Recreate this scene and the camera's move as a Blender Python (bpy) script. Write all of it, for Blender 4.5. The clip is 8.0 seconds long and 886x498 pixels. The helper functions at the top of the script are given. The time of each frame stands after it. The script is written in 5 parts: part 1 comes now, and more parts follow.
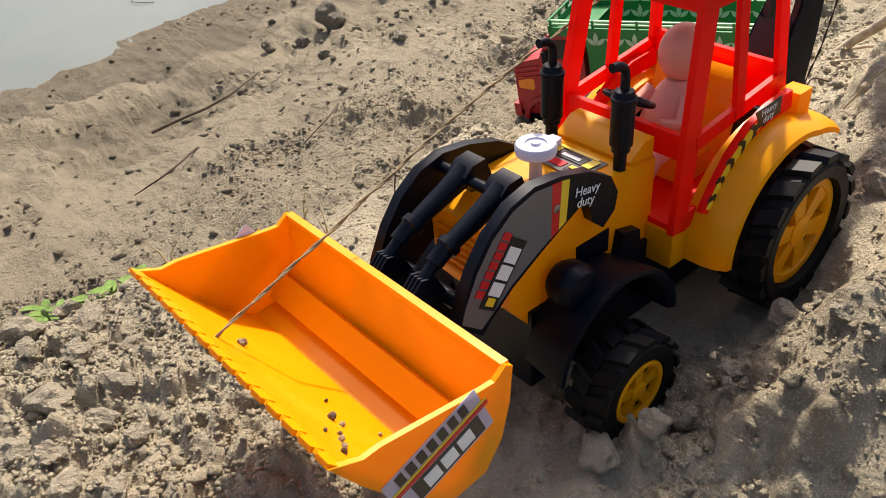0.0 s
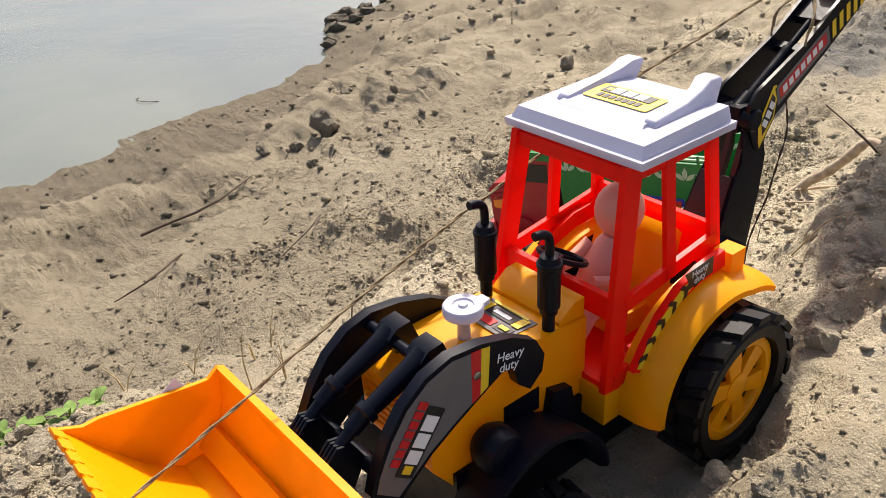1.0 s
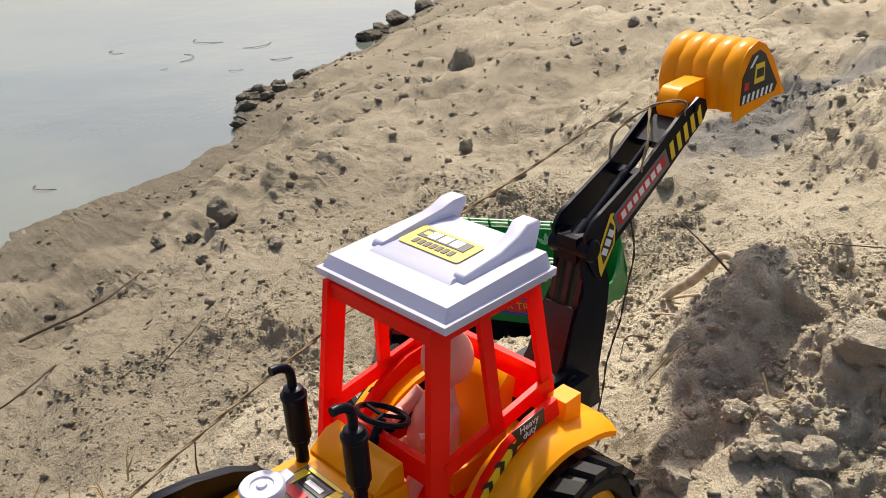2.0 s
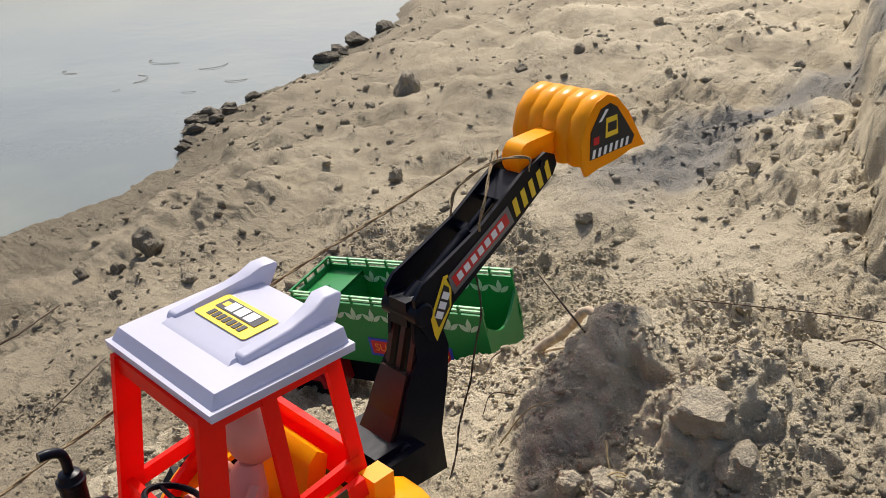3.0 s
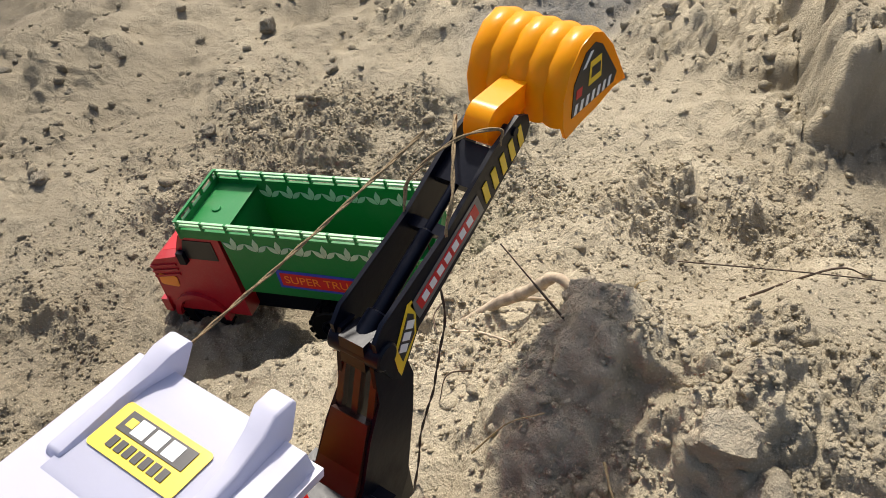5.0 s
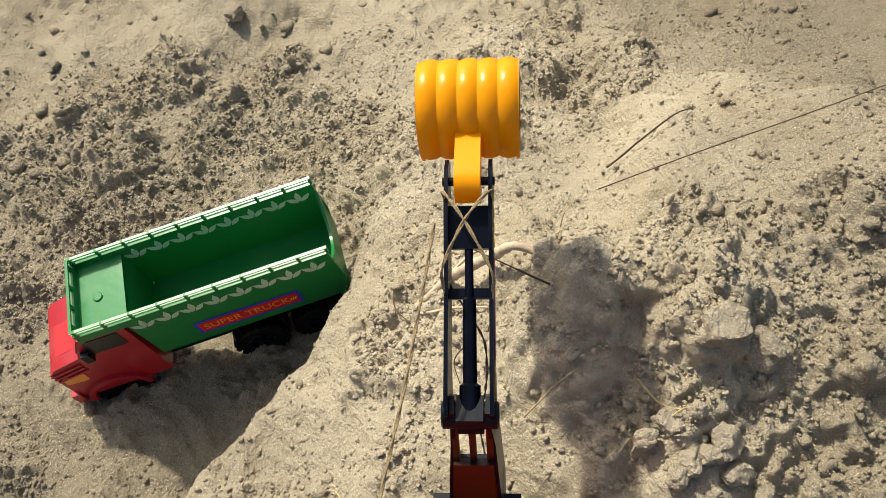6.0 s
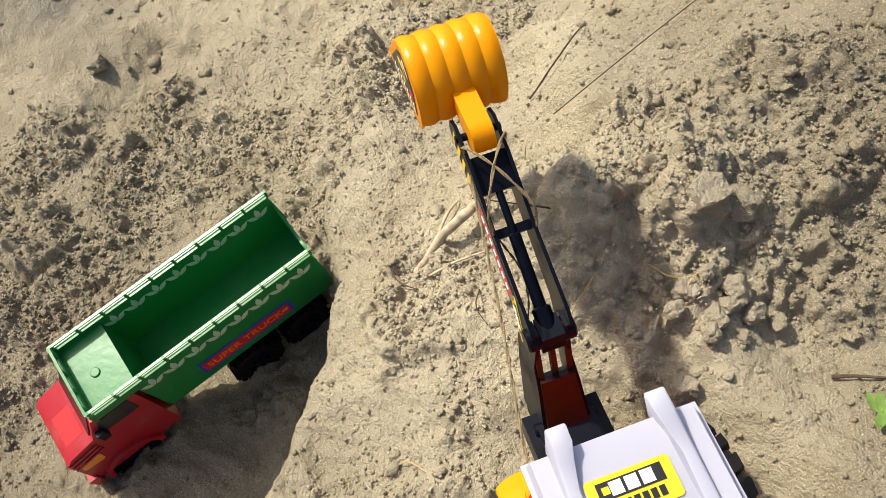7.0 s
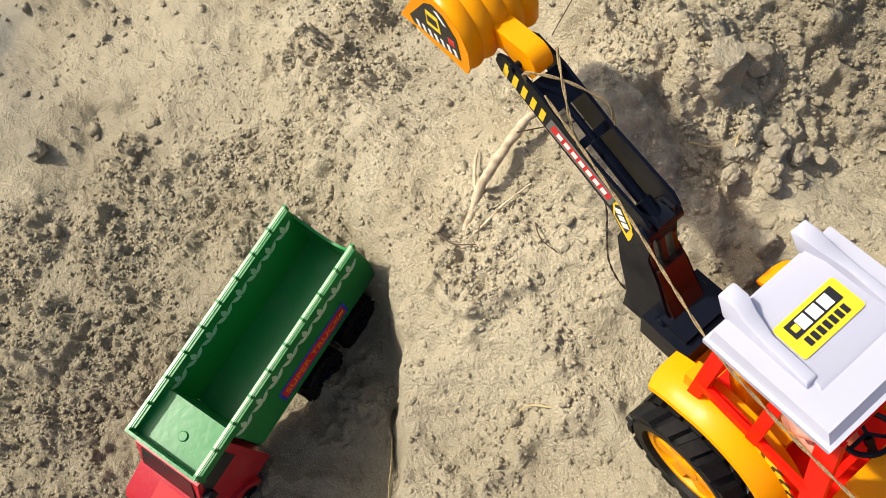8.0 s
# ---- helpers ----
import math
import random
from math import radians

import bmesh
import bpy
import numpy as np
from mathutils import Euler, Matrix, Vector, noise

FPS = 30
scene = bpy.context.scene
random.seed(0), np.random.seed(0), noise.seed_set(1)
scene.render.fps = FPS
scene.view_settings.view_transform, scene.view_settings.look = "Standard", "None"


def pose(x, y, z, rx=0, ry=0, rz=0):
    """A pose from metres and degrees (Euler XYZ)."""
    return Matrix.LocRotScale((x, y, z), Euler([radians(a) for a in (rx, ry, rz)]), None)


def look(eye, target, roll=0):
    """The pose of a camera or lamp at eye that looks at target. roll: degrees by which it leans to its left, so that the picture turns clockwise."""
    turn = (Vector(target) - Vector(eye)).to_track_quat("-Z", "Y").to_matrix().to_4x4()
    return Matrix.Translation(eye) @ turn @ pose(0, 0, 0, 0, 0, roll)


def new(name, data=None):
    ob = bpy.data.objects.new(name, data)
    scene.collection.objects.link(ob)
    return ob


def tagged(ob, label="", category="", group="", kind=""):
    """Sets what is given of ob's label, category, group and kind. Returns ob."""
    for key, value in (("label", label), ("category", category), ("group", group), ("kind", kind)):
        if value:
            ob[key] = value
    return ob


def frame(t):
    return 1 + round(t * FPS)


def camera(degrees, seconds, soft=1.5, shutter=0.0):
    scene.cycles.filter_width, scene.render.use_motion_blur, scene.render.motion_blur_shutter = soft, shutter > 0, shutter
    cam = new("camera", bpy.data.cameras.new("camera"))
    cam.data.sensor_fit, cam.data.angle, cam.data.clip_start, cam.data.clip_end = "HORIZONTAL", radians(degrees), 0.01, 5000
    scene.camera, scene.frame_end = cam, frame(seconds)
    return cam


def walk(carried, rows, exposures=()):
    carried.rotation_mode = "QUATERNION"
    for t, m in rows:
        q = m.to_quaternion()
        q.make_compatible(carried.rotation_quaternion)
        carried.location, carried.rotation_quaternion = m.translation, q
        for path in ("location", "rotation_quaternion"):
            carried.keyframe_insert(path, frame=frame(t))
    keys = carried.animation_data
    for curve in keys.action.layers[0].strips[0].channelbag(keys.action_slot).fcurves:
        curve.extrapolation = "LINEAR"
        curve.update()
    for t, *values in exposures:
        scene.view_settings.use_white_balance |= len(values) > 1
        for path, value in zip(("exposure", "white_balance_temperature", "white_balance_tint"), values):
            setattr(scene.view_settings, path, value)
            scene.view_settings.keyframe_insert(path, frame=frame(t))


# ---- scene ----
cam = camera(55.5, 8.0, soft=0.9)
PATH = [
    (0, (0.345, 0.256, 0.322), (-0.681, -1.021, -0.825), -4.1),
    (0.5, (0.319, 0.26, 0.341), (-0.737, -1.067, -0.719), -4.2),
    (1, (0.302, 0.271, 0.354), (-0.783, -1.095, -0.624), -3.1),
    (1.5, (0.269, 0.271, 0.368), (-0.874, -1.092, -0.545), -2.6),
    (2, (0.217, 0.278, 0.38), (-1.018, -1.038, -0.482), -3.0),
    (2.2, (0.201, 0.284, 0.39), (-1.061, -1.017, -0.455), -3.1),
    (3.3, (0.105, 0.327, 0.392), (-1.176, -0.968, -0.434), -2.0),
    (3.5, (0.087, 0.329, 0.394), (-1.187, -0.955, -0.459), -1.4),
    (4, (0.062, 0.298, 0.409), (-1.193, -0.946, -0.529), -0.2),
    (4.5, (0.056, 0.252, 0.409), (-1.189, -0.903, -0.648), 0.7),
    (4.7, (0.053, 0.229, 0.409), (-1.202, -0.85, -0.712), 0.6),
    (5.8, (0.029, 0.053, 0.55), (-1.164, -0.245, -1.027), -7.5),
    (6, (0.033, 0.027, 0.565), (-1.131, -0.156, -1.052), -8.1),
    (6.5, (0.042, -0.033, 0.599), (-1.063, 0.0, -1.068), -9.1),
    (7, (0.05, -0.082, 0.598), (-1.023, 0.086, -1.081), -11.7),
    (7.5, (0.047, -0.168, 0.606), (-0.978, 0.117, -1.087), -14.8),
    (8, (0.018, -0.197, 0.602), (-0.937, 0.165, -1.118), -20.5),
]
walk(cam, [(t, look(eye, target, roll)) for t, eye, target, roll in PATH],
     exposures=[(0, 0.38, 6500, 14), (1.0, 0.38, 6500, 14), (2.0, 0.22, 6400, 13), (3.5, 0.06, 6200, 13), (4.5, 0.16, 6200, 13), (6.0, 0.16, 6500, 8), (7.0, 0.12, 6500, 8), (8.0, 0.18, 6500, 8)])

# ---- light: low haze sky and one sun behind the scene ----
SUN_DIR = Vector((-0.58, -0.50, 1.02)).normalized()
world = bpy.data.worlds.new("sky")
scene.world = world
world.use_nodes = True
wn = world.node_tree
sky = wn.nodes.new("ShaderNodeTexSky")
sky.sky_type = "NISHITA"
sky.sun_disc = False
sky.sun_elevation = math.asin(SUN_DIR.z)
sky.sun_rotation = math.atan2(SUN_DIR.x, SUN_DIR.y)
sky.dust_density = 5.0
wn.links.new(sky.outputs[0], wn.nodes["Background"].inputs[0])
wn.nodes["Background"].inputs[1].default_value = 0.15
sun = new("sun", bpy.data.lights.new("sun", "SUN"))
sun.data.energy, sun.data.angle, sun.data.color = 5.0, radians(2.4), (1.0, 0.93, 0.80)
sun.rotation_mode = "QUATERNION"
sun.rotation_quaternion = SUN_DIR.to_track_quat("Z", "Y")
sun.location = SUN_DIR * 4


# ---- materials ----
def material(name, colour, rough=0.4, metal=0.0):
    m = bpy.data.materials.new(name)
    m.use_nodes = True
    b = m.node_tree.nodes["Principled BSDF"]
    b.inputs["Base Color"].default_value = (*colour, 1)
    b.inputs["Roughness"].default_value = rough
    b.inputs["Metallic"].default_value = metal
    return m


def nd(m, kind, **values):
    n = m.node_tree.nodes.new(kind)
    for k, v in values.items():
        n.inputs[k.replace("_", " ")].default_value = v
    return n


def mixed(m, fac, a, b):
    """A colour mix node: a and b are colours or sockets."""
    n = m.node_tree.nodes.new("ShaderNodeMix")
    n.data_type = "RGBA"
    for sock, v in ((n.inputs[0], fac), (n.inputs[6], a), (n.inputs[7], b)):
        if isinstance(v, bpy.types.NodeSocket):
            m.node_tree.links.new(v, sock)
        elif isinstance(v, tuple):
            sock.default_value = (*v, 1)
        else:
            sock.default_value = v
    return n.outputs[2]


def ramp(m, src, lo, hi):
    n = nd(m, "ShaderNodeMapRange", From_Min=lo, From_Max=hi)
    m.node_tree.links.new(src, n.inputs[0])
    return n.outputs[0]


def noise_of(m, scale, detail=4.0, rough=0.55, placed=False):
    n = nd(m, "ShaderNodeTexNoise", Scale=scale, Detail=detail, Roughness=rough)
    if placed:
        src = m.node_tree.nodes.new("ShaderNodeNewGeometry").outputs["Position"]
    else:
        src = m.node_tree.nodes.new("ShaderNodeTexCoord").outputs["Object"]
    m.node_tree.links.new(src, n.inputs["Vector"])
    return n.outputs["Fac"]


def bumped(m, height, strength, distance):
    n = nd(m, "ShaderNodeBump", Strength=strength, Distance=distance)
    m.node_tree.links.new(height, n.inputs["Height"])
    m.node_tree.links.new(n.outputs[0], m.node_tree.nodes["Principled BSDF"].inputs["Normal"])


def plastic(name, colour, rough=0.33, dust=0.25, glow=0.0, shine=0.5, dust_colour=(0.42, 0.36, 0.27)):
    """Moulded toy plastic with faint mottling, dust film and scuffs; glow: share of light let through thin walls."""
    m = material(name, colour, rough)
    links, b = m.node_tree.links, m.node_tree.nodes["Principled BSDF"]
    b.inputs["Specular IOR Level"].default_value = shine
    big = ramp(m, noise_of(m, 28, 5), 0.52, 0.8)
    fine = ramp(m, noise_of(m, 420, 3), 0.5, 0.85)
    both = nd(m, "ShaderNodeMath")
    both.operation = "MULTIPLY_ADD"
    links.new(big, both.inputs[0])
    both.inputs[1].default_value = dust * 0.6
    scuff = nd(m, "ShaderNodeMath")
    scuff.operation = "MULTIPLY"
    links.new(fine, scuff.inputs[0])
    scuff.inputs[1].default_value = dust * 0.35
    links.new(scuff.outputs[0], both.inputs[2])
    tone = mixed(m, ramp(m, noise_of(m, 9, 3), 0.3, 0.7), colour, tuple(c * 0.92 for c in colour))
    col = mixed(m, both.outputs[0], tone, dust_colour)
    links.new(col, b.inputs["Base Color"])
    r = nd(m, "ShaderNodeMath")
    r.operation = "MULTIPLY_ADD"
    links.new(big, r.inputs[0])
    r.inputs[1].default_value, r.inputs[2].default_value = 0.3, rough
    links.new(r.outputs[0], b.inputs["Roughness"])
    bumped(m, noise_of(m, 160, 3), 0.12, 0.001)
    if glow:
        t = m.node_tree.nodes.new("ShaderNodeBsdfTranslucent")
        links.new(tone, t.inputs[0])
        mx = m.node_tree.nodes.new("ShaderNodeMixShader")
        mx.inputs[0].default_value = glow
        links.new(b.outputs[0], mx.inputs[1])
        links.new(t.outputs[0], mx.inputs[2])
        links.new(mx.outputs[0], m.node_tree.nodes["Material Output"].inputs[0])
    return m


def earth(name, light, dark, damp):
    m = material(name, light, 0.95)
    links, b = m.node_tree.links, m.node_tree.nodes["Principled BSDF"]
    b.inputs["Specular IOR Level"].default_value = 0.15
    c = mixed(m, ramp(m, noise_of(m, 6.5, 6, 0.65, placed=True), 0.47, 0.72), light, dark)
    # damp stains, which lie thicker on the farther bank than round the toys
    away = m.node_tree.nodes.new("ShaderNodeVectorMath")
    away.operation = "DISTANCE"
    links.new(m.node_tree.nodes.new("ShaderNodeNewGeometry").outputs["Position"], away.inputs[0])
    away.inputs[1].default_value = (-0.2, 0.0, 0.0)
    thick = m.node_tree.nodes.new("ShaderNodeMath")
    thick.operation = "MULTIPLY"
    links.new(ramp(m, noise_of(m, 2.6, 6, 0.7, placed=True), 0.46, 0.60), thick.inputs[0])
    far = nd(m, "ShaderNodeMapRange", From_Min=0.45, From_Max=0.95, To_Min=0.30, To_Max=0.90)
    links.new(away.outputs["Value"], far.inputs[0])
    links.new(far.outputs[0], thick.inputs[1])
    c = mixed(m, thick.outputs[0], c, damp)
    # damp, greyer soil towards the water
    co = m.node_tree.nodes.new("ShaderNodeNewGeometry")
    cut = m.node_tree.nodes.new("ShaderNodeSeparateXYZ")
    links.new(co.outputs["Position"], cut.inputs[0])
    low = m.node_tree.nodes.new("ShaderNodeMath")
    low.operation = "MULTIPLY_ADD"
    links.new(noise_of(m, 3.3, 5, 0.6, placed=True), low.inputs[0])
    low.inputs[1].default_value = 0.16
    links.new(cut.outputs[2], low.inputs[2])
    c = mixed(m, ramp(m, low.outputs[0], 0.105, -0.085), c, damp)
    side = m.node_tree.nodes.new("ShaderNodeMath")
    side.operation = "MULTIPLY_ADD"
    links.new(noise_of(m, 5.0, 6, 0.65, placed=True), side.inputs[0])
    side.inputs[1].default_value = 0.30
    links.new(cut.outputs[1], side.inputs[2])
    c = mixed(m, ramp(m, side.outputs[0], 0.27, 0.48), c, damp)
    # a darker grey run along the foot of the farther bank
    run = m.node_tree.nodes.new("ShaderNodeMath")
    run.operation = "MULTIPLY_ADD"
    links.new(noise_of(m, 4.0, 5, 0.6, placed=True), run.inputs[0])
    run.inputs[1].default_value = 0.30
    links.new(cut.outputs[1], run.inputs[2])
    off = m.node_tree.nodes.new("ShaderNodeMath")
    off.operation = "MULTIPLY"
    links.new(ramp(m, run.outputs[0], -0.27, -0.19), off.inputs[0])
    links.new(ramp(m, run.outputs[0], -0.07, -0.15), off.inputs[1])
    gate = m.node_tree.nodes.new("ShaderNodeMath")
    gate.operation = "MULTIPLY"
    links.new(off.outputs[0], gate.inputs[0])
    links.new(ramp(m, cut.outputs[0], -0.74, -0.95), gate.inputs[1])
    c = mixed(m, gate.outputs[0], c, (0.20, 0.195, 0.178))
    c = mixed(m, ramp(m, low.outputs[0], -0.160, -0.195), c, tuple(0.45 * v for v in damp))
    # single dark and pale grains, and finer stains between them
    c = mixed(m, ramp(m, noise_of(m, 48, 5, 0.7, placed=True), 0.55, 0.90), c, dark)
    c = mixed(m, ramp(m, noise_of(m, 1500, 2, 0.6, placed=True), 0.66, 0.76), c, tuple(0.40 * v for v in dark))
    c = mixed(m, ramp(m, noise_of(m, 900, 2, 0.6, placed=True), 0.55, 0.72), c, tuple(min(1.0, 1.2 * v) for v in light))
    links.new(c, b.inputs["Base Color"])
    add = m.node_tree.nodes.new("ShaderNodeMath")
    links.new(noise_of(m, 330, 6, 0.68, placed=True), add.inputs[0])
    links.new(noise_of(m, 75, 4, 0.6, placed=True), add.inputs[1])
    bumped(m, add.outputs[0], 1.0, 0.0080)
    return m


SAND = earth("dry_sand", (0.67, 0.58, 0.41), (0.43, 0.355, 0.23), (0.265, 0.225, 0.155))
CLOD = earth("earth_clod", (0.58, 0.50, 0.36), (0.37, 0.315, 0.225), (0.21, 0.185, 0.14))
YELLOW = plastic("yellow_plastic", (1.0, 0.435, 0.0010), 0.28, 0.05, 0.34, 0.28, (0.34, 0.15, 0.03))
RED = plastic("red_plastic", (1.0, 0.016, 0.004), 0.36, 0.006, 0.42, 0.28)
WHITE = plastic("white_plastic", (0.66, 0.66, 0.77), 0.42, 0.03, 0.38)
BLACK = plastic("black_plastic", (0.0026, 0.0038, 0.0090), 0.34, 0.002, 0.0, 0.15)
TYRE = plastic("tyre_plastic", (0.0025, 0.0025, 0.003), 0.52, 0.05, 0.0, 0.20)
BROWN = plastic("dark_brown_plastic", (0.022, 0.0050, 0.0022), 0.38, 0.01)
GREEN = plastic("green_plastic", (0.012, 0.215, 0.045), 0.3, 0.14, 0.2)
CABRED = plastic("crimson_plastic", (0.38, 0.008, 0.018), 0.32, 0.20)
# leaf plates: pale colour stands in for bright sand seen through leaf-shaped holes
LEAFWHITE = plastic("pale_cutout_fill", (0.78, 0.90, 0.72), 0.5, 0.08, 0.55)
# truck rails: the highlights on their top edges are painted in as pale green
RAIL = plastic("glint_green_plastic", (0.30, 0.58, 0.30), 0.35, 0.25)
SKIN = plastic("pink_vinyl", (0.83, 0.42, 0.30), 0.45, 0.03, 0.15)
GREY = plastic("grey_foil", (0.13, 0.125, 0.125), 0.3, 0.2)
INK = material("black_ink", (0.012, 0.012, 0.013), 0.35)
PAPER = material("white_ink", (0.78, 0.78, 0.76), 0.4)
YINK = material("yellow_ink", (0.80, 0.55, 0.02), 0.35)
RINK = material("red_ink", (0.55, 0.012, 0.015), 0.35)
BINK = material("blue_ink", (0.03, 0.05, 0.42), 0.35)
OINK = material("orange_ink", (0.85, 0.25, 0.02), 0.35)
STEEL = material("screw_steel", (0.35, 0.35, 0.36), 0.35, 1.0)


def fibre(name, a, b_, scale):
    m = material(name, a, 0.9)
    m.node_tree.links.new(mixed(m, ramp(m, noise_of(m, scale, 4), 0.35, 0.65), a, b_), m.node_tree.nodes["Principled BSDF"].inputs["Base Color"])
    bumped(m, noise_of(m, scale * 2, 3), 0.6, 0.0008)
    return m


JUTE = fibre("jute_fibre", (0.34, 0.25, 0.13), (0.17, 0.12, 0.06), 900)
ROOT = fibre("root_bark", (0.56, 0.46, 0.32), (0.36, 0.28, 0.19), 160)
TWIG = fibre("dry_twig", (0.10, 0.065, 0.04), (0.05, 0.035, 0.022), 300)
STRAW = fibre("dry_straw", (0.52, 0.40, 0.20), (0.34, 0.25, 0.11), 300)
LEAF = fibre("fresh_leaf", (0.16, 0.25, 0.05), (0.09, 0.16, 0.03), 120)
WATER = material("pond_water", (0.12, 0.13, 0.10), 0.06)
WATER.node_tree.nodes["Principled BSDF"].inputs["Specular IOR Level"].default_value = 0.36
bumped(WATER, noise_of(WATER, 5, 4), 0.12, 0.02)
WATER.node_tree.links.new(mixed(WATER, ramp(WATER, noise_of(WATER, 1.3, 3), 0.35, 0.65), (0.135, 0.145, 0.110), (0.095, 0.108, 0.092)),
                          WATER.node_tree.nodes["Principled BSDF"].inputs["Base Color"])


# ---- mesh tools ----
def link(bm, name, mat, smooth=False):
    me = bpy.data.meshes.new(name)
    bmesh.ops.recalc_face_normals(bm, faces=bm.faces[:])
    if smooth:
        for f in bm.faces:
            f.smooth = True
        for e in bm.edges:
            if len(e.link_faces) == 2 and e.calc_face_angle(0) > radians(38):
                e.smooth = False
    bm.to_mesh(me)
    bm.free()
    me.materials.append(mat)
    return new(name, me)


def part(name, bm, mat, parent, label="", smooth=True):
    """Links a bmesh as one mesh object under a thing or a part; its coordinates are those of the thing."""
    ob = link(bm, name, mat, smooth)
    ob.parent = parent
    if label:
        tagged(ob, label)
    return ob


def soften(bm, width, seg=2, angle=28):
    es = [e for e in bm.edges if len(e.link_faces) == 2 and e.calc_face_angle(0) > radians(angle)]
    bmesh.ops.bevel(bm, geom=es, offset=width, segments=seg, profile=0.5, affect="EDGES", clamp_overlap=True)
    return bm


def hexa(bm, pts):
    """A solid from 8 corners: four below, four above, in the same turn."""
    v = [bm.verts.new(p) for p in pts]
    for f in ((3, 2, 1, 0), (4, 5, 6, 7), (0, 1, 5, 4), (1, 2, 6, 5), (2, 3, 7, 6), (3, 0, 4, 7)):
        bm.faces.new([v[i] for i in f])
    return bm


def box(x0, x1, y0, y1, z0, z1, bevel=0.0, bm=None):
    one = bm or bmesh.new()
    hexa(one, [(x0, y0, z0), (x1, y0, z0), (x1, y1, z0), (x0, y1, z0), (x0, y0, z1), (x1, y0, z1), (x1, y1, z1), (x0, y1, z1)])
    return soften(one, bevel) if bevel else one


def prism(profile, lo, hi, bevel=0.0, axis="y", bm=None):
    """A profile drawn in x and z (axis y), y and z (axis x) or x and y (axis z), drawn out from lo to hi."""
    one = bm or bmesh.new()
    place = {"y": lambda a, b, c: (a, c, b), "x": lambda a, b, c: (c, a, b), "z": lambda a, b, c: (a, b, c)}[axis]
    va = [one.verts.new(place(a, b, lo)) for a, b in profile]
    vb = [one.verts.new(place(a, b, hi)) for a, b in profile]
    one.faces.new(va[::-1]), one.faces.new(vb)
    for i in range(len(va)):
        j = (i + 1) % len(va)
        one.faces.new((va[i], va[j], vb[j], vb[i]))
    return soften(one, bevel) if bevel else one


def bar(p, q, w, t, bevel=0.0, side=(0, 1, 0), bm=None):
    """A straight bar from p to q, t thick along side and w across."""
    one = bm or bmesh.new()
    p, q, s = Vector(p), Vector(q), Vector(side).normalized()
    d = (q - p).normalized()
    s = (s - d * s.dot(d)).normalized()
    c = d.cross(s) * w / 2
    s = s * t / 2
    hexa(one, [p - c - s, p + c - s, p + c + s, p - c + s, q - c - s, q + c - s, q + c + s, q - c + s])
    return soften(one, bevel) if bevel else one


def lathe(profile, at, axis="y", n=32, bm=None):
    """Turns a profile of (radius, along) round an axis through the point at; the ends are closed."""
    one = bm or bmesh.new()
    rings = []
    for r, h in profile:
        ring = []
        for i in range(n):
            a = 2 * math.pi * i / n
            c, s = r * math.cos(a), r * math.sin(a)
            p = {"y": (c, h, s), "z": (c, s, h), "x": (h, c, s)}[axis]
            ring.append(one.verts.new(Vector(at) + Vector(p)))
        rings.append(ring)
    for a, b in zip(rings, rings[1:]):
        for i in range(n):
            j = (i + 1) % n
            one.faces.new((a[i], a[j], b[j], b[i]))
    one.faces.new(rings[0][::-1]), one.faces.new(rings[-1])
    return one


def tube(points, radius, n=8, bm=None):
    """A round bar along points; radius a number or one for each point."""
    one = bm or bmesh.new()
    pts = [Vector(p) for p in points]
    rad = radius if isinstance(radius, (list, tuple)) else [radius] * len(pts)
    rings, up = [], Vector((0.13, 0.31, 0.94)).normalized()
    for i, p in enumerate(pts):
        d = (pts[min(i + 1, len(pts) - 1)] - pts[max(i - 1, 0)]).normalized()
        a = d.cross(up)
        a = a.normalized() if a.length > 1e-4 else d.cross(Vector((1, 0, 0))).normalized()
        b = d.cross(a)
        up = a.cross(d) if a.cross(d).length else up
        rings.append([one.verts.new(p + (a * math.cos(2 * math.pi * k / n) + b * math.sin(2 * math.pi * k / n)) * rad[i]) for k in range(n)])
    for a, b in zip(rings, rings[1:]):
        for k in range(n):
            one.faces.new((a[k], a[(k + 1) % n], b[(k + 1) % n], b[k]))
    one.faces.new(rings[0][::-1]), one.faces.new(rings[-1])
    return one


def spline(points, steps=8):
    """A smooth line through points."""
    p = [Vector(v) for v in points]
    p = [2 * p[0] - p[1]] + p + [2 * p[-1] - p[-2]]
    out = []
    for i in range(1, len(p) - 2):
        for k in range(steps):
            t = k / steps
            out.append(0.5 * (2 * p[i] + (p[i + 1] - p[i - 1]) * t + (2 * p[i - 1] - 5 * p[i] + 4 * p[i + 1] - p[i + 2]) * t * t
                              + (3 * p[i] - p[i - 1] - 3 * p[i + 1] + p[i + 2]) * t ** 3))
    return out + [p[-2]]


def rope(points, r):
    """Two strands twisted round a smooth line."""
    line = spline(points, 14)
    length, out = 0.0, ([], [])
    for i, p in enumerate(line):
        if i:
            length += (p - line[i - 1]).length
        d = (line[min(i + 1, len(line) - 1)] - line[max(i - 1, 0)]).normalized()
        a = d.cross(Vector((0.2, 0.9, 0.35))).normalized()
        b = d.cross(a)
        w = length / (r * 5.5)
        wob = (noise.noise(p * 60)) * r * 0.7
        for k in (0, 1):
            out[k].append(p + (a * math.cos(w + k * math.pi) + b * math.sin(w + k * math.pi)) * r * 0.55 + a * wob)
    bm = bmesh.new()
    for strand in out:
        tube(strand, r * 0.62, 6, bm)
    return bm


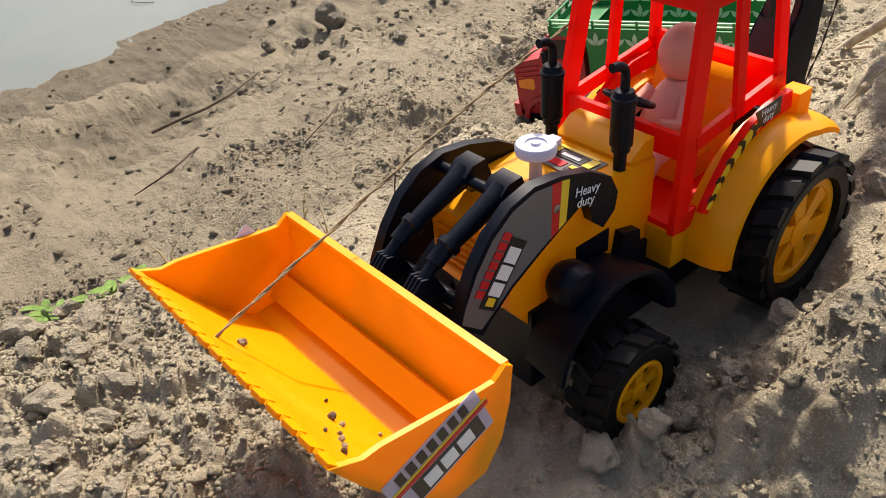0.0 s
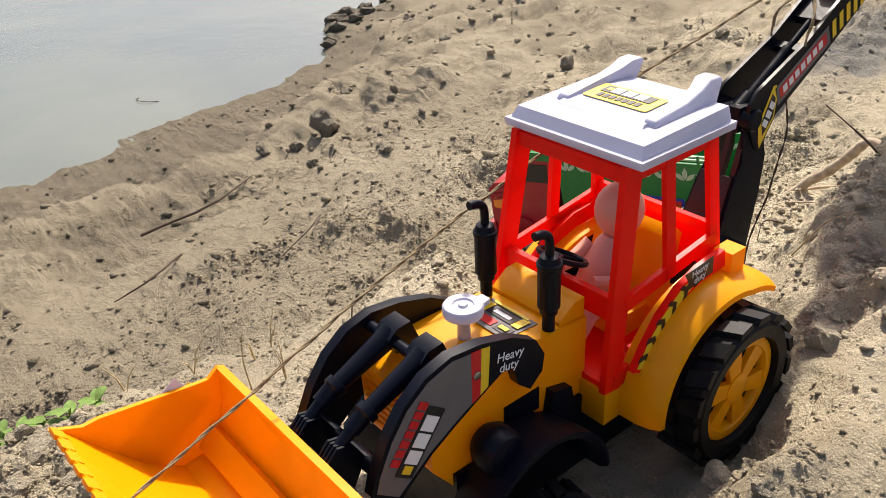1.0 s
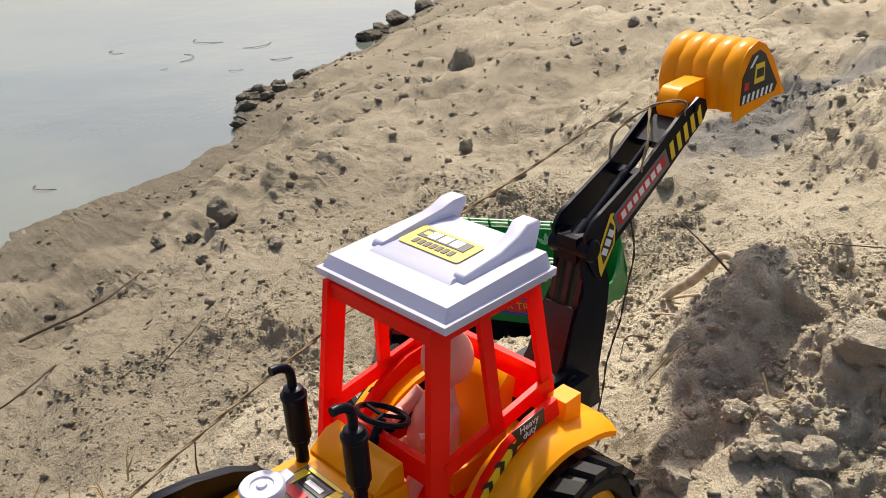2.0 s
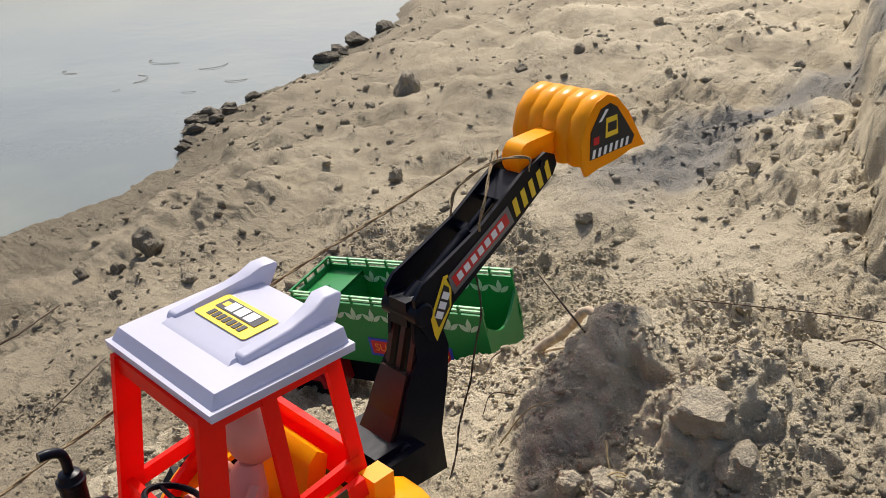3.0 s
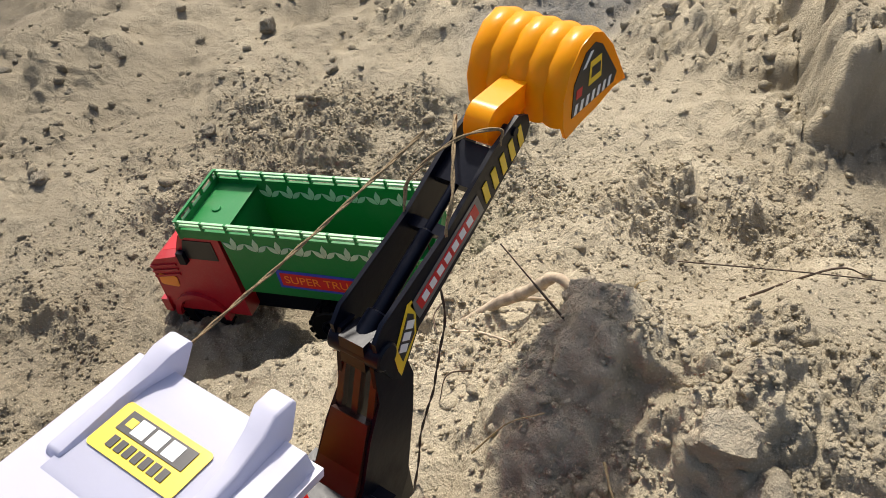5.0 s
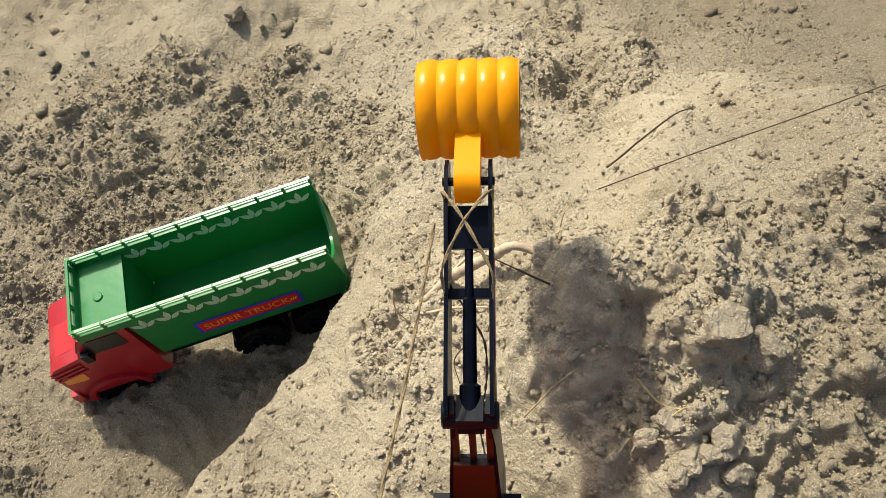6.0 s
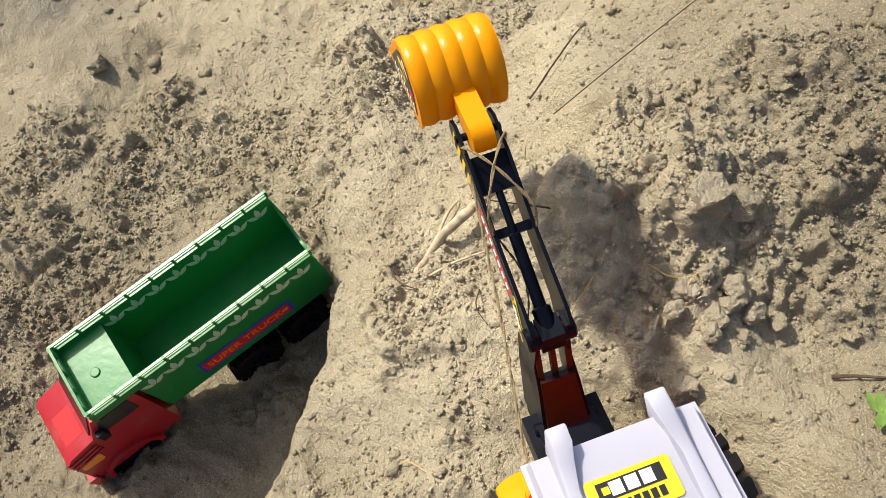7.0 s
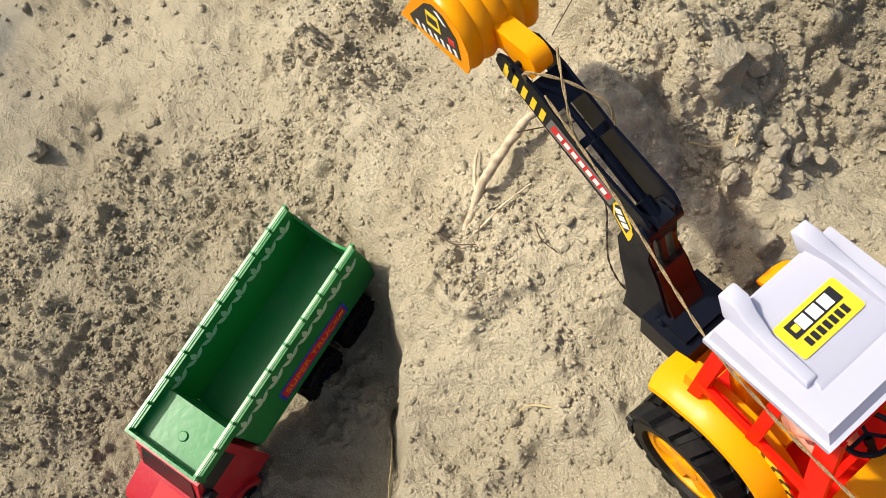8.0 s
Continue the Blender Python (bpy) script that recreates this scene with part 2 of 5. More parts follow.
def words(text, size, m, mat, parent, name="lettering", thick=0.0001):
    """Flat lettering in the built-in font, at the pose m, centred."""
    cu = bpy.data.curves.new(name, "FONT")
    cu.body, cu.size, cu.extrude, cu.align_x, cu.align_y = text, size, thick, "CENTER", "CENTER"
    ob = bpy.data.objects.new(name, cu)
    scene.collection.objects.link(ob)
    bpy.context.view_layer.update()
    me = bpy.data.meshes.new_from_object(ob)
    bpy.data.objects.remove(ob)
    me.transform(m)
    me.materials.clear()
    me.materials.append(mat)
    out = new(name, me)
    out.parent = parent
    return out


def facing(origin, right, up):
    """The pose whose x runs along right and y along up, for stickers."""
    r = Vector(right).normalized()
    u = (Vector(up) - r * Vector(up).dot(r)).normalized()
    n = r.cross(u)
    return Matrix(((r.x, u.x, n.x, origin[0]), (r.y, u.y, n.y, origin[1]), (r.z, u.z, n.z, origin[2]), (0, 0, 0, 1)))


def plate(w, h, m, lift=0.0, thick=0.0003, shape=None, corner=0.0):
    """A thin sticker w by h at the pose m."""
    pts = shape or [(-w / 2, -h / 2), (w / 2, -h / 2), (w / 2, h / 2), (-w / 2, h / 2)]
    bm = prism(pts, lift, lift + thick, 0, "z")
    if corner:
        es = [e for e in bm.edges if abs(e.verts[0].co.z - e.verts[1].co.z) > thick / 2]
        bmesh.ops.bevel(bm, geom=es, offset=corner, segments=4, profile=0.5, affect="EDGES")
    bm.transform(m)
    return bm


# ---- ground ----
LATTICE = np.random.RandomState(5).rand(256, 256)


def value_noise(x, y):
    xi, yi = np.floor(x).astype(int), np.floor(y).astype(int)
    fx, fy = x - xi, y - yi
    fx, fy = fx * fx * fx * (fx * (fx * 6 - 15) + 10), fy * fy * fy * (fy * (fy * 6 - 15) + 10)
    g = lambda a, b: LATTICE[a % 256, b % 256]
    return (g(xi, yi) * (1 - fx) + g(xi + 1, yi) * fx) * (1 - fy) + (g(xi, yi + 1) * (1 - fx) + g(xi + 1, yi + 1) * fx) * fy - 0.5


def fbm(x, y, size, octaves, gain=0.5):
    out, amp, turn = 0 * x, 1.0, 0.6
    for k in range(octaves):
        c, s = math.cos(turn * k), math.sin(turn * k)
        out = out + amp * value_noise((c * x - s * y) / size + 17.3 * k, (s * x + c * y) / size + 9.1 * k)
        amp, size = amp * gain, size / 2.03
    return out


def step(a, b, v):
    t = np.clip((v - a) / (b - a), 0, 1)
    return t * t * (3 - 2 * t)


def bell(x, y, cx, cy, east, west, sy):
    sx = np.where(x > cx, east, west)
    return np.exp(-((x - cx) / sx) ** 2 - ((y - cy) / sy) ** 2)


SWELLS = [(-0.28, 0.065, 0.06, 0.057), (-0.22, 0.09, 0.06, 0.014), (-0.29, 0.16, 0.08, 0.002), (-0.22, 0.22, 0.08, -0.008), (-0.15, 0.1, 0.05, 0.030), (-0.34, 0.0, 0.07, 0.026), (-0.4, 0.14, 0.09, 0.014), (-0.27, 0.36, 0.16, 0.100), (-0.11, 0.1, 0.04, 0.034), (-0.2, 0.02, 0.06, 0.014), (-0.15, 0.18, 0.06, -0.024), (-0.62, -0.32, 0.15, 0.004), (-0.82, -0.45, 0.25, 0.005), (-0.5, 0.1, 0.12, -0.035), (0.2, -0.63, 0.2, -0.05), (-0.05, -0.95, 0.25, -0.045), (0.27, -0.3, 0.12, 0.032), (-0.33, -0.62, 0.15, 0.021), (-0.66, -0.24, 0.10, -0.022), (-0.17, -0.09, 0.06, -0.002), (-0.27, 0.11, 0.05, 0.012), (0.0, 0.15, 0.06, 0.024), (-0.2, 0.128, 0.045, -0.014)]


def clumps(x, y, size, seed):
    """Merged crumbs of soil: domes of uneven height round jittered points."""
    wx, wy = x + 0.45 * size * fbm(x + seed, y, size * 0.9, 2), y + 0.45 * size * fbm(x, y + seed, size * 0.9, 2)
    u, v = wx / size, wy / size
    i0, j0 = np.floor(u).astype(int), np.floor(v).astype(int)
    out = 0 * x
    for a in (-1, 0, 1):
        for b in (-1, 0, 1):
            i, j = i0 + a, j0 + b
            px, py = i + LATTICE[(i + seed) % 256, j % 256], j + LATTICE[i % 256, (j + 91 + seed) % 256]
            h = LATTICE[(i * 7 + seed) % 256, (j * 3 + 40) % 256]
            q = ((u - px) ** 2 + (v - py) ** 2) / (0.45 + 0.5 * h) ** 2
            out = np.maximum(out, (0.25 + 0.9 * h) * np.maximum(0, 1 - q) ** 0.8)
    return out


# stretches of broken, clumpy soil
BROKEN = [(-0.684, -0.369, 0.06), (-0.612, -0.303, 0.07), (-0.596, -0.223, 0.05), (-0.568, -0.154, 0.05), (-0.524, -0.098, 0.05), (-0.552, -0.028, 0.05), (-0.451, -0.11, 0.035), (-0.558, -0.393, 0.06), (-0.299, 0.205, 0.05), (-0.194, 0.253, 0.08), (-0.284, 0.12, 0.06), (-0.244, 0.118, 0.07), (-0.697, -0.246, 0.04), (0.3, -0.16, 0.13), (0.06, 0.11, 0.05), (-0.316, -0.335, 0.05), (-0.328, -0.218, 0.06), (-0.269, -0.079, 0.04), (-0.80, 0.06, 0.08), (-0.98, -0.03, 0.10), (-1.2, -0.11, 0.12), (-0.86, 0.12, 0.12), (-1.3, -0.5, 0.12), (-0.95, -0.55, 0.10), (-0.2, -0.95, 0.07), (-0.6, 0.12, 0.06)]


def broken(x, y):
    v = 0 * x
    for cx, cy, size in BROKEN:
        v = np.maximum(v, np.exp(-((x - cx) ** 2 + (y - cy) ** 2) / size ** 2))
    n = fbm(x + 11, y - 4, 0.16, 4, 0.6)
    return step(0.20, 0.62, v + 0.95 * n + 0.14) * (1 - 0.50 * step(-0.40, -0.70, y))


def shape_of_land(x, y):
    """The bank without its crumbs: slope to the water, terrace under the tractor, heap, cut edge by the truck, far bank."""
    d = (x + 0.1) * -0.59 + (y + 1.28) * 0.81
    d = d - np.interp(x, [-4, -2.78, -1.98, -1.12, -0.84, -0.6, -0.32, 0, 0.4], [0.5, 0.31, 0.16, 0.035, 0.137, 0.1, 0, -0.2, -0.45]) * np.exp(-(d / 0.45) ** 2)
    d = d + 0.10 * fbm(x, y, 0.45, 4) * np.exp(-(d / 0.6) ** 2)
    base = np.interp(d, [-6, -0.6, 0, 0.18, 0.33, 0.53, 0.75, 1.0, 1.2, 2, 4, 8, 16], [-2.5, -0.5, -0.305, -0.272, -0.225, -0.165, -0.125, -0.095, -0.052, -0.03, 0.08, 0.3, 0.5])
    base = base - 0.034 * bell(x, y, -0.34, -0.25, 0.16, 0.13, 0.15)
    # terrace
    wob = 0.045 * fbm(x, y, 0.11, 4)
    edge = np.interp(x, [-0.5, -0.40, -0.34, -0.29, -0.24, -0.20, -0.10, 0.15], [-0.09, -0.120, -0.121, -0.145, -0.192, -0.228, -0.268, -0.29]) + 0.5 * wob
    wide = 0.020 + 0.20 * step(-0.16, 0.12, x) + 0.05 * step(-0.36, -0.5, x)
    t = step(-wide, wide, y - edge) * step(-0.75, -0.40, x) * step(1.2, 0.5, x)
    level = -0.024 + 0.018 * step(0.05, -0.04, x) + 0.022 * step(-0.10, -0.24, x) + 0.052 * step(0.085, 0.15, y) * step(0.16, 0.0, x) - 0.02 * step(0.15, 0.4, x)
    level = level + 0.5 * np.clip(y + 0.075, -0.1, 0) * step(-0.05, -0.2, x)
    z = base * (1 - t) + level * t
    # heap behind the tractor, swells and hollows
    for cx, cy, size, high in SWELLS:
        z = z + high * np.exp(-((x - cx) ** 2 + (y - cy) ** 2) / size ** 2)
    z = z + 0.10 * step(0.4, 1.0, y) * step(1.0, -0.2, x)
    # broken face of the heap
    u = x + 0.25 * (y - 0.10) + 0.02 * fbm(x, y, 0.06, 3)
    z = z + 0.030 * step(-0.150, -0.265, u) * np.exp(-((y - 0.11) / 0.085) ** 2) * np.where(x < -0.23, np.exp(-((x + 0.23) / 0.10) ** 2), 1)
    # cut bank farther off
    sd = (x + 0.79) * -0.37 + (y - 0.02) * 0.93 - 0.045 + 0.05 * fbm(x, y, 0.2, 3)
    al = (x + 0.76) * -0.93 + (y - 0.02) * -0.37 + 0.08 * fbm(x + 3, y, 0.16, 3)
    sd = sd + 0.010 * fbm(x, y + 3, 0.07, 3, 0.55)
    ledges = 0.80 * step(0.0, 0.030, sd) + 0.20 * step(0.045, 0.10, sd)
    z = z + (0.105 + 0.05 * step(0, 0.5, sd) + 0.05 * fbm(x, y, 0.14, 3, 0.5)) * ledges * step(-0.03, 0.04, al)
    return z, d


def land(x, y):
    z, d = shape_of_land(x, y)
    near = np.exp(-((x + 0.05) / 0.16) ** 2 - (y / 0.07) ** 2)
    quiet = 1 - 0.75 * near
    wet = step(0.02, 0.35, d)
    z = z + quiet * (0.012 * fbm(x, y, 0.26, 3) + 0.012 * fbm(x + 5, y, 0.07, 3))
    # footworn hollows and crumbled ridges
    r = 1 - np.abs(2 * fbm(x + 2, y + 7, 0.16, 3, 0.55))
    z = z + quiet * wet * 0.010 * (r - 0.7)
    heap = bell(x, y, -0.23, 0.10, 0.11, 0.10, 0.12)
    z = z + heap * (0.020 * fbm(x + 4, y + 1, 0.055, 4, 0.6)) + 0.010 * fbm(x + 9, y, 0.10, 3) * bell(x, y, -0.30, -0.30, 0.25, 0.25, 0.15)
    rough = broken(x, y)
    fade = step(2.2, 0.9, np.hypot(x + 0.2, y + 0.1))
    crumb = fbm(x, y, 0.030, 4, 0.50)
    z = z + quiet * (0.0030 + 0.009 * rough) * fade * (np.maximum(crumb, -0.05) * 1.5 + 0.25 * crumb)
    z = z + fade * quiet * rough * (0.0066 * clumps(x, y, 0.0165, 3) + 0.0050 * clumps(x, y, 0.0090, 29))
    z = z + fade * quiet * (0.0044 + 0.0045 * rough) * np.maximum(fbm(x + 6, y + 3, 0.0125, 3, 0.6), -0.15)
    streak = 1 - np.abs(2.2 * fbm((x * 0.75 + y * 0.66) * 0.45, (y * 0.75 - x * 0.66) * 1.5, 0.045, 3, 0.55))
    z = z + fade * quiet * (1 - rough) * wet * 0.0042 * (streak - 0.7)
    off = np.hypot(x + 0.2, y + 0.05)
    far = step(0.55, 1.1, off) * wet
    z = z + far * (0.048 * fbm(x + 1, y + 2, 0.20, 4, 0.58) - 0.016 * np.abs(fbm(x, y + 9, 0.30, 3)) + 0.010 * rough * np.abs(fbm(x, y, 0.05, 3)))
    z = z + step(0.45, 0.8, off) * wet * rough * (0.012 * clumps(x, y, 0.050, 51) + 0.009 * clumps(x, y, 0.027, 77))
    big = np.clip((np.hypot(x + 0.2, y) - 1.2) / 6, 0, 1)
    return z + big * 0.25 * fbm(x, y, 1.6, 4)


def spread(lo, hi, fine, out, growth=(1.018, 1.08)):
    """Grid lines, fine between lo and hi, wider and wider beyond."""
    inner = np.arange(lo, hi, fine)
    sides = []
    for g in growth:
        grow, st, v = [], fine, 0.0
        while v < out:
            st *= g
            v += st
            grow.append(v)
        sides.append(np.array(grow))
    return np.concatenate([(lo - sides[0])[::-1], inner, inner[-1] + sides[1]])


def grid_mesh(name, xs, ys, z, mat, under=None):
    """A sheet over grid lines; with the plain shape under it, crumbs stand out square to its slope."""
    nx, ny = len(xs), len(ys)
    X, Y = np.meshgrid(xs, ys, indexing="ij")
    if under is not None:
        gx_, gy_ = (np.clip(g, -1.3, 1.3) for g in np.gradient(under, xs, ys))
        lift = (z - under) / (1 + gx_ ** 2 + gy_ ** 2)
        X, Y, z = X - gx_ * lift, Y - gy_ * lift, under + lift
    co = np.stack([X, Y, z], -1).reshape(-1, 3)
    i, j = np.meshgrid(np.arange(nx - 1), np.arange(ny - 1), indexing="ij")
    a = (i * ny + j).ravel()
    quads = np.stack([a, a + ny, a + ny + 1, a + 1], -1)
    me = bpy.data.meshes.new(name)
    me.vertices.add(len(co)), me.loops.add(quads.size), me.polygons.add(len(quads))
    me.vertices.foreach_set("co", co.ravel())
    me.loops.foreach_set("vertex_index", quads.ravel().astype(np.int32))
    me.polygons.foreach_set("loop_start", np.arange(0, quads.size, 4, dtype=np.int32))
    me.polygons.foreach_set("use_smooth", np.ones(len(quads), dtype=bool))
    me.update(calc_edges=True)
    me.materials.append(mat)
    return new(name, me)


xs, ys = spread(-0.66, 0.34, 0.0018, 40, (1.022, 1.08)), spread(-0.46, 0.28, 0.0018, 40, (1.022, 1.08))
gx, gy = np.meshgrid(xs, ys, indexing="ij")
ground = grid_mesh("ground", xs, ys, land(gx, gy), SAND, shape_of_land(gx, gy)[0])
tagged(ground, "dry pale sandy bank with crumbled clods and damp patches", "ground", kind="structure")
water = grid_mesh("water", np.linspace(-40, 42, 60), np.linspace(-42, 40, 60), np.full((60, 60), -0.302), WATER)
tagged(water, "still grey muddy pond water beside the bank", "water", kind="structure")


def ground_z(x, y):
    return float(land(np.array([x]), np.array([y]))[0])


# ---- toy tractor: x ahead, y to its left; the base lies 22 mm under the axle plane ----
BASE = -0.022
tractor = new("toy_tractor")
tractor.location = (0, 0, BASE)
tagged(tractor, "yellow toy backhoe tractor with red cab and white roof", "toy tractor")
LIFT = Matrix.Translation((0, 0, -BASE))


def tp(name, bm, mat, parent=None, label="", smooth=True):
    """A part of the tractor, drawn in the coordinates of the place."""
    bm.transform(LIFT)
    return part(name, bm, mat, parent or tractor, label, smooth)


def mirror(pts):
    return [(x, -y, z) for x, y, z in pts]


# body
tp("chassis", box(-0.108, 0.110, -0.030, 0.030, 0.002, 0.052, 0.004), BLACK, label="black chassis block under the hood")
hood = tp("hood", soften(prism([(0.014, 0.046), (0.014, 0.101), (0.058, 0.1045), (0.110, 0.104), (0.123, 0.098), (0.122, 0.060), (0.110, 0.044), (0.086, 0.044), (0.060, 0.044)], -0.0275, 0.0275), 0.004, 3), YELLOW, label="yellow engine hood")
for k in range(7):
    z = 0.066 + 0.0045 * k
    tp("grille_rib", box(0.1205, 0.1245, -0.022, 0.022, z, z + 0.0022, 0.0006), YELLOW, hood)
tp("cowl", soften(prism([(0.014, 0.100), (0.014, 0.1125), (0.022, 0.1120), (0.033, 0.1045), (0.033, 0.100)], -0.0255, 0.0255), 0.0042, 4), YELLOW)
tp("floor_pan", box(-0.104, 0.018, -0.046, 0.046, 0.040, 0.062, 0.003), YELLOW)
tp("hood_side_vent", box(0.050, 0.075, 0.0270, 0.0282, 0.060, 0.074, 0.0004), BLACK, hood)

# filler cap
cap = tp("filler_cap", lathe([(0.004, -0.001), (0.0102, 0), (0.0106, 0.0013), (0.0106, 0.0046), (0.0098, 0.0057), (0.0056, 0.0057), (0.0052, 0.0048), (0.0026, 0.0048), (0.0022, 0.0060), (0.0008, 0.0060)], (0.076, 0, 0.1185), "z", 36), WHITE, label="white filler cap on a thin stem")
tp("cap_stem", lathe([(0.0036, 0), (0.0032, 0.010), (0.0046, 0.0160)], (0.076, 0, 0.1030), "z", 20), WHITE, cap)
tp("cap_tab", soften(prism([(0.0605, -0.003), (0.067, -0.0045), (0.067, 0.0045), (0.0605, 0.003)], 0.1192, 0.1220, 0, "z"), 0.0008), WHITE, cap)

# exhausts
for s in (-1, 1):
    x, y = 0.039, 0.0235 * s
    ex = tp("exhaust", lathe([(0.0034, 0), (0.0034, 0.012), (0.0047, 0.013), (0.0049, 0.016), (0.0060, 0.017), (0.0060, 0.040), (0.0066, 0.0405), (0.0066, 0.0425), (0.0058, 0.043), (0.0048, 0.046), (0.0025, 0.047)], (x, y, 0.1005), "z", 20), BLACK, label="black plastic exhaust stack")
    tp("exhaust_tip", tube(spline([(x, y, 0.146), (x, y, 0.153), (x + 0.0015, y, 0.158), (x + 0.006, y, 0.1605), (x + 0.0105, y, 0.161)], 5), 0.0024, 10), BLACK, ex)

# cab frame
cab = tp("cab_floor_rim", box(-0.080, 0.016, -0.044, 0.044, 0.060, 0.0655, 0.0015), RED, label="red cab frame")
for s in (-1, 1):
    def side(name, p, q, w, t=0.0032, bev=0.0009):
        tp(name, bar((p[0], p[1] * s, p[2]), (q[0], q[1] * s, q[2]), w, t, bev), RED, cab)
    side("front_pillar", (0.013, 0.0445, 0.061), (-0.003, 0.0375, 0.1855), 0.0125, 0.004)
    side("middle_pillar", (-0.034, 0.0435, 0.112), (-0.031, 0.0380, 0.1830), 0.0075)
    side("rear_pillar", (-0.076, 0.0440, 0.098), (-0.067, 0.0380, 0.1855), 0.0085)
    side("top_rail", (0.0005, 0.0379, 0.1815), (-0.0685, 0.0379, 0.1815), 0.0085)
    side("belt_rail", (0.003, 0.0425, 0.110), (-0.075, 0.0425, 0.121), 0.0085)
    side("sill", (0.012, 0.0449, 0.066), (-0.014, 0.0449, 0.068), 0.010)
    curve = [(-0.006, 0.067), (-0.014, 0.080), (-0.025, 0.094), (-0.040, 0.105), (-0.058, 0.111), (-0.080, 0.113)]
    low = [(-0.082, 0.102), (-0.060, 0.101), (-0.044, 0.096), (-0.031, 0.086), (-0.022, 0.074), (-0.017, 0.062)]
    arch = tp("wheel_arch_trim", prism(curve + low, 0.0435 * s, 0.0475 * s, 0.0006), RED, cab)
    arch.location = (0.011, 0.0062, 0.006)
tp("windscreen_rail", bar((0.000, -0.036, 0.181), (0.000, 0.036, 0.181), 0.008, 0.004, 0.001, (1, 0, 0)), RED, cab)
tp("dash_panel", bar((0.0075, -0.043, 0.108), (0.0075, 0.043, 0.108), 0.014, 0.004, 0.001, (1, 0, 0)), RED, cab)
tp("rear_rail", bar((-0.068, -0.036, 0.181), (-0.068, 0.036, 0.181), 0.008, 0.004, 0.001, (1, 0, 0)), RED, cab)
tp("rear_panel", bar((-0.076, -0.043, 0.112), (-0.076, 0.043, 0.112), 0.022, 0.004, 0.001, (1, 0, 0)), RED, cab)
tp("rear_belt", bar((-0.073, -0.043, 0.127), (-0.073, 0.043, 0.127), 0.006, 0.004, 0.001, (1, 0, 0)), RED, cab)

# roof
roof_bm = bmesh.new()
hexa(roof_bm, [(-0.076, -0.0465, 0.1862), (0.001, -0.0465, 0.1862), (0.001, 0.0465, 0.1862), (-0.076, 0.0465, 0.1862),
               (-0.0762, -0.0468, 0.1905), (0.0015, -0.0468, 0.1905), (0.0015, 0.0468, 0.1905), (-0.0762, 0.0468, 0.1905)])
soften(roof_bm, 0.0012, 2)
roof = tp("roof", roof_bm, WHITE, label="white plastic cab roof with two raised fins")
crown_bm = hexa(bmesh.new(), [(-0.0745, -0.0445, 0.190), (-0.0005, -0.0445, 0.190), (-0.0005, 0.0445, 0.190), (-0.0745, 0.0445, 0.190),
                              (-0.0735, -0.0425, 0.1985), (-0.0045, -0.0425, 0.1965), (-0.0045, 0.0425, 0.1965), (-0.0735, 0.0425, 0.1985)])
tp("roof_crown", soften(crown_bm, 0.0032, 4), WHITE, roof)
panel_bm = hexa(bmesh.new(), [(-0.0735, -0.030, 0.196), (-0.018, -0.030, 0.196), (-0.018, 0.030, 0.196), (-0.0735, 0.030, 0.196),
                              (-0.0730, -0.028, 0.2008), (-0.0225, -0.028, 0.1985), (-0.0225, 0.028, 0.1985), (-0.0730, 0.028, 0.2008)])
tp("roof_panel", soften(panel_bm, 0.0012, 2), WHITE, roof)
for s in (-1, 1):
    fin = bmesh.new()
    a, b, lean = 0.0195 * s, 0.0335 * s, 0.003 * s
    prof = [(-0.024, 0.1965), (-0.026, 0.2005), (-0.052, 0.2030), (-0.066, 0.2065), (-0.073, 0.2100), (-0.0815, 0.2100), (-0.0835, 0.2080), (-0.0765, 0.1965)]
    va = [fin.verts.new((x, a + (0.006 * s if x > -0.055 else lean) * (1 if x > -0.07 else 0.3), z)) for x, z in prof]
    vb = [fin.verts.new((x, b - (0.001 * s) * (z - 0.1965) * 200, z)) for x, z in prof]
    fin.faces.new(va), fin.faces.new(vb[::-1])
    for i in range(len(prof)):
        j = (i + 1) % len(prof)
        fin.faces.new((va[j], va[i], vb[i], vb[j]))
    bmesh.ops.recalc_face_normals(fin, faces=fin.faces[:])
    tp("roof_fin", soften(fin, 0.0011, 2), WHITE, roof)

# rear mudguards with lamp blocks
WX, WZ, WY = -0.056, 0.045, 0.007
for s in (-1, 1):
    guard = bmesh.new()
    rows = []
    for i in range(23):
        a = radians(-4 + 139 * i / 22)
        r = 0.0565 + (0.006 if i > 18 else 0) * (i - 18) / 4
        ring = []
        for y, dr in ((0.0340, 0.0050), (0.0400, 0.0050), (0.0480, 0.0048), (0.0560, 0.0030), (0.0610, 0.0000), (0.0618, -0.0030), (0.0590, -0.0020), (0.0480, 0.0018), (0.0340, 0.0015)):
            ring.append(guard.verts.new((WX + (r + dr) * math.cos(a), 1.04 * y * s + WY, WZ + (r + dr) * math.sin(a))))
        rows.append(ring)
    for p, q in zip(rows, rows[1:]):
        for k in range(9):
            guard.faces.new((p[k], p[(k + 1) % 9], q[(k + 1) % 9], q[k]))
    guard.faces.new(rows[0]), guard.faces.new(rows[-1][::-1])
    bmesh.ops.recalc_face_normals(guard, faces=guard.faces[:])
    mg = tp("mudguard", guard, YELLOW, label="glossy yellow rear mudguard")
    tp("lamp_block", box(-0.0850, -0.0720, min(0.038 * s, 0.050 * s) + WY, max(0.038 * s, 0.050 * s) + WY, 0.096, 0.1160, 0.002), YELLOW, mg)

